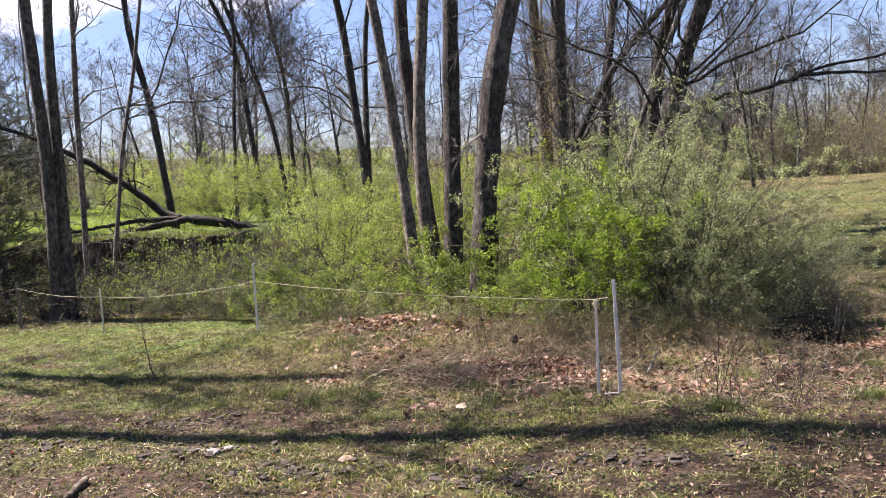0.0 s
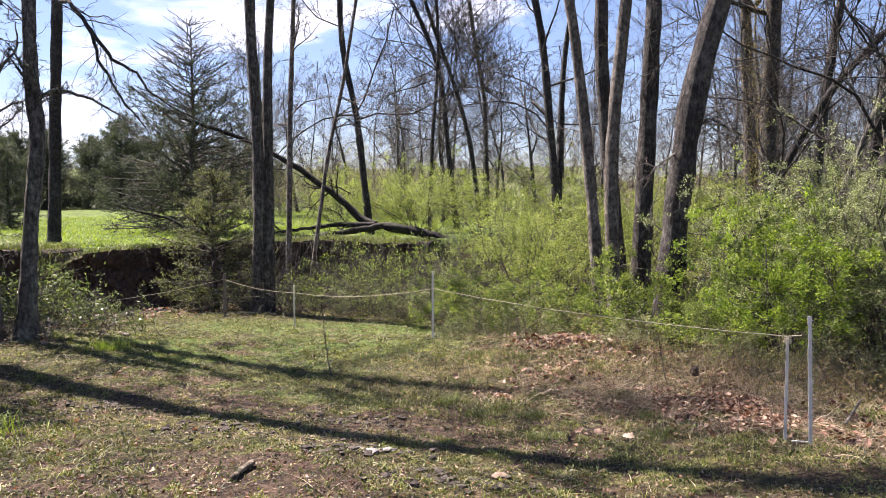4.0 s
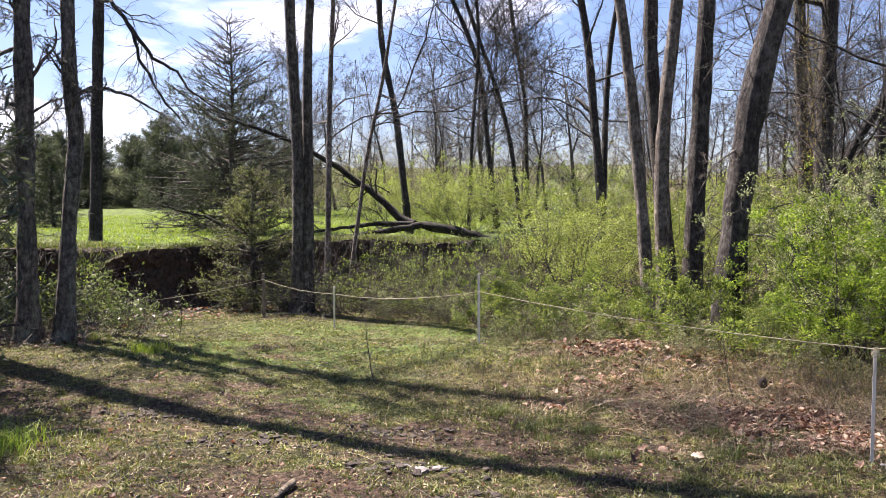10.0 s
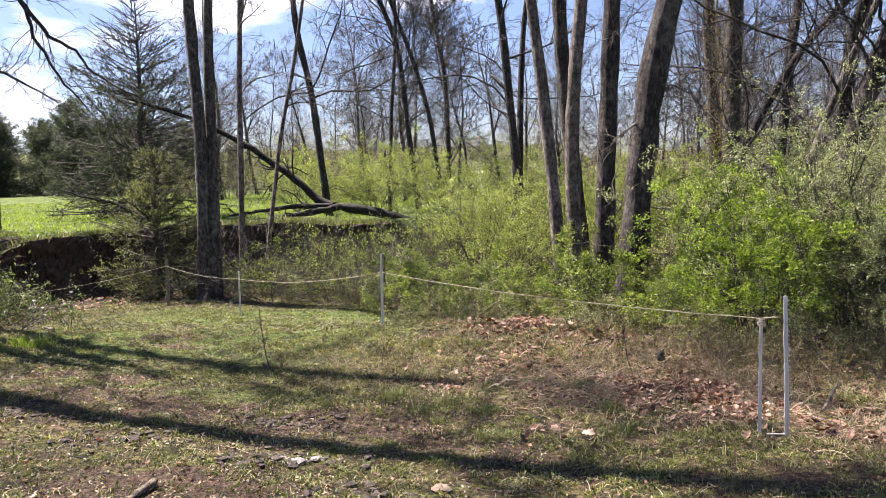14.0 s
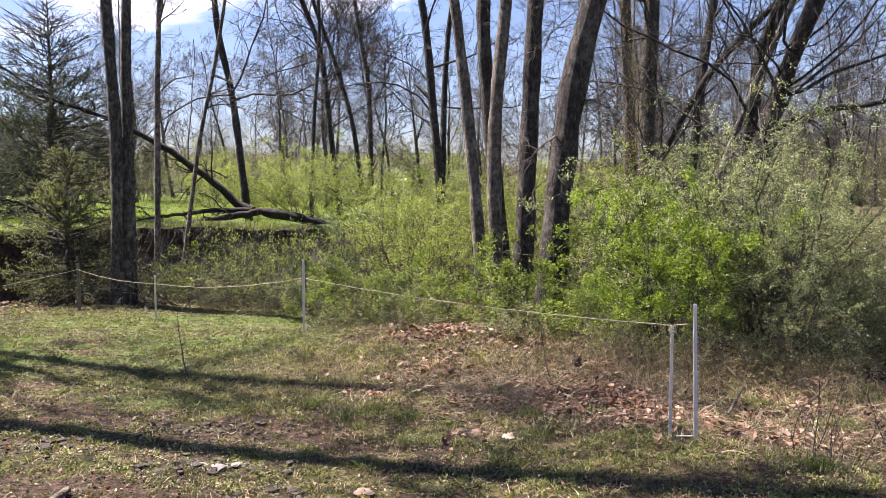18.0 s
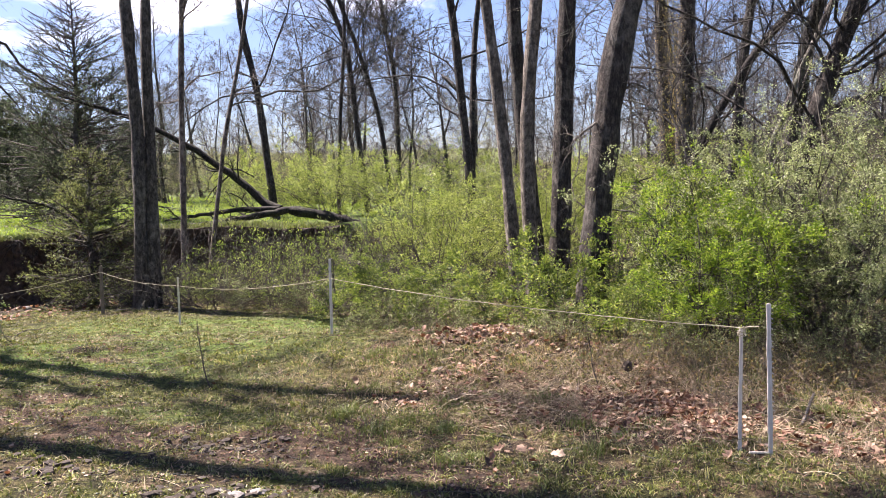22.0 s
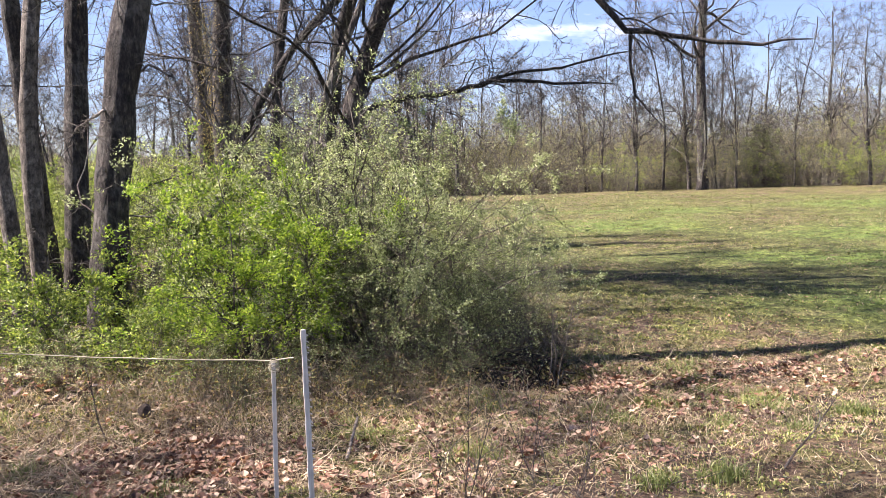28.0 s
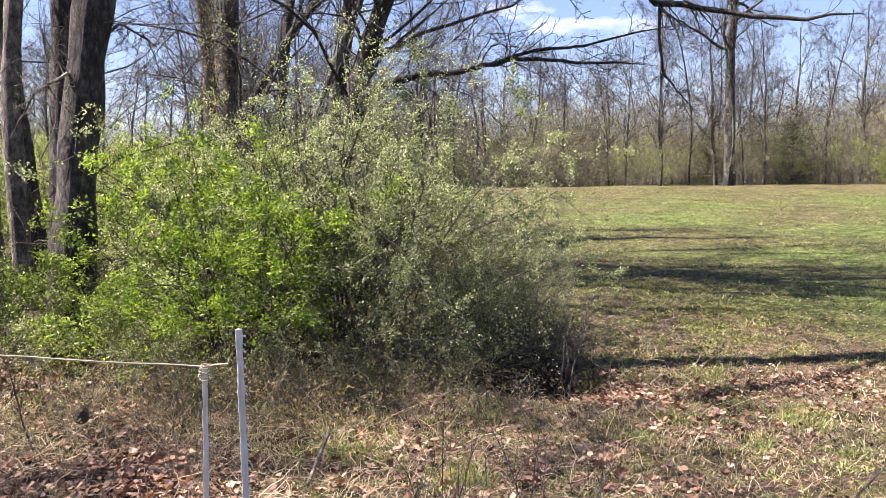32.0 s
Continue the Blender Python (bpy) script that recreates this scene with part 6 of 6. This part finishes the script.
tagged(part("torn_roots", mesh_np("torn_roots", v, q), DEAD_WOOD), "dark torn roots hanging over an earthy hollow", "roots", kind="stuff")

# old vines and bare canes tangled through the creek thicket
n = 650
sx_, sy_ = rng.uniform(-9.5, -2.2, n), rng.uniform(0, 1, n)
sy_ = 15.4 + 0.15 * (sx_ + 2.2) * -1 + sy_ * 4.5
S = np.stack([sx_, sy_, height(sx_, sy_)], 1)
D = np.stack([rng.normal(0, 0.55, n), rng.normal(0, 0.55, n), rng.uniform(0.5, 1.2, n)], 1)
P1, R1 = grow(rng, S, D, rng.uniform(0.7, 2.4, n), rng.uniform(0.004, 0.011, n), 9, 0.2, -0.1, 0.4, 0.12)
S, D, L, r = sprout(rng, P1, R1, 4, 0.2, 1.0, 0.9, 0.4, 0.6, 0.003)
P2, R2 = grow(rng, S, D, L, r, 4, 0.25, -0.05, 0.5)
v, q = joined(tubes(P1, R1, 4), tubes(P2, R2, 3))
tagged(part("vine_tangle", mesh_np("vine_tangle", v, q), TWIG), "bare canes and old vines tangled along the creek", "vines", kind="stuff")

# straw-coloured and weedy patches in the mown field
rng = np.random.default_rng(311)
x, y = clumps(rng, 16000, 4, 4.5, 32, 10, 44, lambda x, y: (patchy(x, y, 0.55, 1.9) * patchy(x, y, 1.7, 0.2) > 0.28) * np.clip(13 / np.hypot(x, y), 0.12, 1))
x, y = x + rng.normal(0, 0.05, len(x)), y + rng.normal(0, 0.05, len(x))
V, Q, T = blades(rng, x, y, rng.uniform(0.03, 0.08, len(x)), rng.uniform(0.004, 0.008, len(x)) * (1 + np.hypot(x, y) / 30), 1.6)
tagged(part("field_straw", mesh_np("field_straw", V, Q, T), STRAW), "straw-coloured dead grass in the mown field", "dry grass", kind="stuff")
x, y = clumps(rng, 30000, 5, 4.5, 32, 9.5, 44, lambda x, y: (patchy(x, y, 0.7, 0.1) * patchy(x, y, 2.3, 1.2) > 0.3) * np.clip(13 / np.hypot(x, y), 0.12, 1))
x, y = x + rng.normal(0, 0.06, len(x)), y + rng.normal(0, 0.06, len(x))
pos = np.stack([x, y, height(x, y) + rng.uniform(0.0, 0.05, len(x))], 1)
v, q = leaves(rng, pos, rng.normal(0, 1, (len(x), 3)) * np.array([1, 1, 0.5]) + np.array([0, 0, 0.3]), rng.uniform(0.018, 0.04, len(x)) * (1 + np.hypot(x, y) / 50), 0.5, 0.12)
tagged(part("field_weeds", mesh_np("field_weeds", v, q), WEED), "low dark weeds in the mown field", "weeds", kind="stuff")

# single leaves on the drift beside the fence end: lobed, curled, with a stalk
rng = np.random.default_rng(321)
leaf_shapes = []
for k in range(8):
    u = np.linspace(0, 1, 8)
    lobe = np.array([0.02, 0.2, 0.12, 0.3, 0.17, 0.26, 0.1, 0.0]) * rng.uniform(0.85, 1.3)
    bow, cup, twist = rng.uniform(-0.5, 0.9), rng.uniform(0.2, 1.5), rng.normal(0, 0.5)
    V = []
    for i in range(8):
        for s in (-1, 0, 1):
            w = s * lobe[i] * rng.uniform(0.85, 1.15)
            V.append((u[i] - 0.5, w, bow * (u[i] - 0.5) ** 2 + cup * w * w * 1.6 + twist * w * (u[i] - 0.5) + 0.02))
    V += [(-0.72, 0.02, 0.03), (-0.72, 0.0, 0.05)]
    Q = [(3 * i + s, 3 * i + 3 + s, 3 * i + 4 + s, 3 * i + 1 + s) for i in range(7) for s in (0, 1)]
    me = mesh_np("leaf", np.array(V), Q, [(0, 24, 1), (1, 24, 25)])
    me.materials.append(FALLEN_LEAF)
    leaf_shapes.append(me)


def leaf_drift(x0, x1, y0, y1, count, seed, label):
    """A drift of separate dead leaves lying on the ground."""
    rng = np.random.default_rng(seed)
    cx, cy = (x0 + x1) / 2, (y0 + y1) / 2
    root = tagged(new("leaf_drift"), label, "leaf litter", "leaf drifts")
    root.location = (cx, cy, h(cx, cy))
    for k in range(count):
        x, y = rng.uniform(x0, x1), rng.uniform(y0, y1)
        ob = part("leaf", leaf_shapes[k % 8], FALLEN_LEAF, root)
        s = rng.uniform(0.055, 0.13)
        ob.location = (x - cx, y - cy, h(x, y) - root.location.z + rng.uniform(0.008, 0.035))
        ob.rotation_euler = (rng.normal(0, 0.5), rng.normal(0, 0.5), rng.uniform(0, 6.283))
        ob.scale = (s, s * rng.uniform(0.8, 1.2), s)


leaf_drift(0.3, 1.4, 8.1, 9.2, 280, 331, "drift of curled red-brown oak leaves by the fence end")
leaf_drift(-0.5, 2.9, 7.0, 9.4, 110, 339, "loose red-brown leaves in flattened straw by the fence end")
leaf_drift(-1.5, 0.5, 10.5, 11.5, 130, 332, "drift of dry brown leaves on the rise below the shrubs")
leaf_drift(1.7, 4.3, 7.4, 9.6, 120, 333, "loose tan leaves among straw near the shrubs")
leaf_drift(-2.0, 0.6, 9.2, 10.6, 45, 337, "scattered tan leaves and straw on the rise")
leaf_drift(5.2, 8.0, 8.4, 9.9, 170, 334, "drift of brown leaves at the edge of the field")

leaf_drift(4.2, 5.6, 9.7, 10.6, 90, 338, "red-brown leaves caught in the root hollow")
leaf_drift(-11.2, -9.6, 13.0, 15.6, 130, 335, "pale dry leaves along the edge of the creek")
leaf_drift(-10.3, -8.0, 10.0, 11.3, 90, 336, "dry leaves round the feet of two trees")

# dead brush at the feet of the two trees and along the creek's edge
rng = np.random.default_rng(341)
n = 170
sx_, sy_ = rng.normal(-9.4, 0.8, n), rng.normal(11.0, 0.55, n)
S = np.stack([sx_, sy_, height(sx_, sy_) + 0.02], 1)
D = np.stack([rng.normal(0, 1, n), rng.normal(0, 0.7, n), rng.uniform(0.0, 0.7, n)], 1)
P1, R1 = grow(rng, S, D, rng.uniform(0.3, 1.2, n), rng.uniform(0.004, 0.013, n), 8, 0.2, -0.08, 0.4, 0.1)
P1[..., 2] = np.maximum(P1[..., 2], height(P1[..., 0], P1[..., 1]) + 0.01)
S, D, L, r = sprout(rng, P1, R1, 3, 0.2, 1.0, 0.8, 0.4, 0.6, 0.003)
P2, R2 = grow(rng, S, D, L, r, 4, 0.25, 0.02, 0.5)
v, q = joined(tubes(P1, R1, 5), tubes(P2, R2, 3))
tagged(part("dead_brush", mesh_np("dead_brush", v, q), BRUSH_BARK), "grey dead brush round the feet of two trees", "brush", kind="stuff")
seedling("seedling", -7.7, 11.75, 0.6, 342, "thin dark bare seedling at the creek's edge", 2)
tuft("grass_tuft", -8.2, 10.6, 0.16, 200, 344)
for x, y, s in ((-11.2, 13.2, 0.2), (-10.8, 13.6, 0.26), (-10.5, 14.1, 0.18), (-10.6, 14.8, 0.24), (-10.4, 15.5, 0.2), (-10.2, 16.3, 0.16), (-10.9, 14.3, 0.22)):
    rock("stone", x, y, s, int(100 * s - 10 * x) + 400, STONE, "small grey stone at the creek's edge", 0.6)
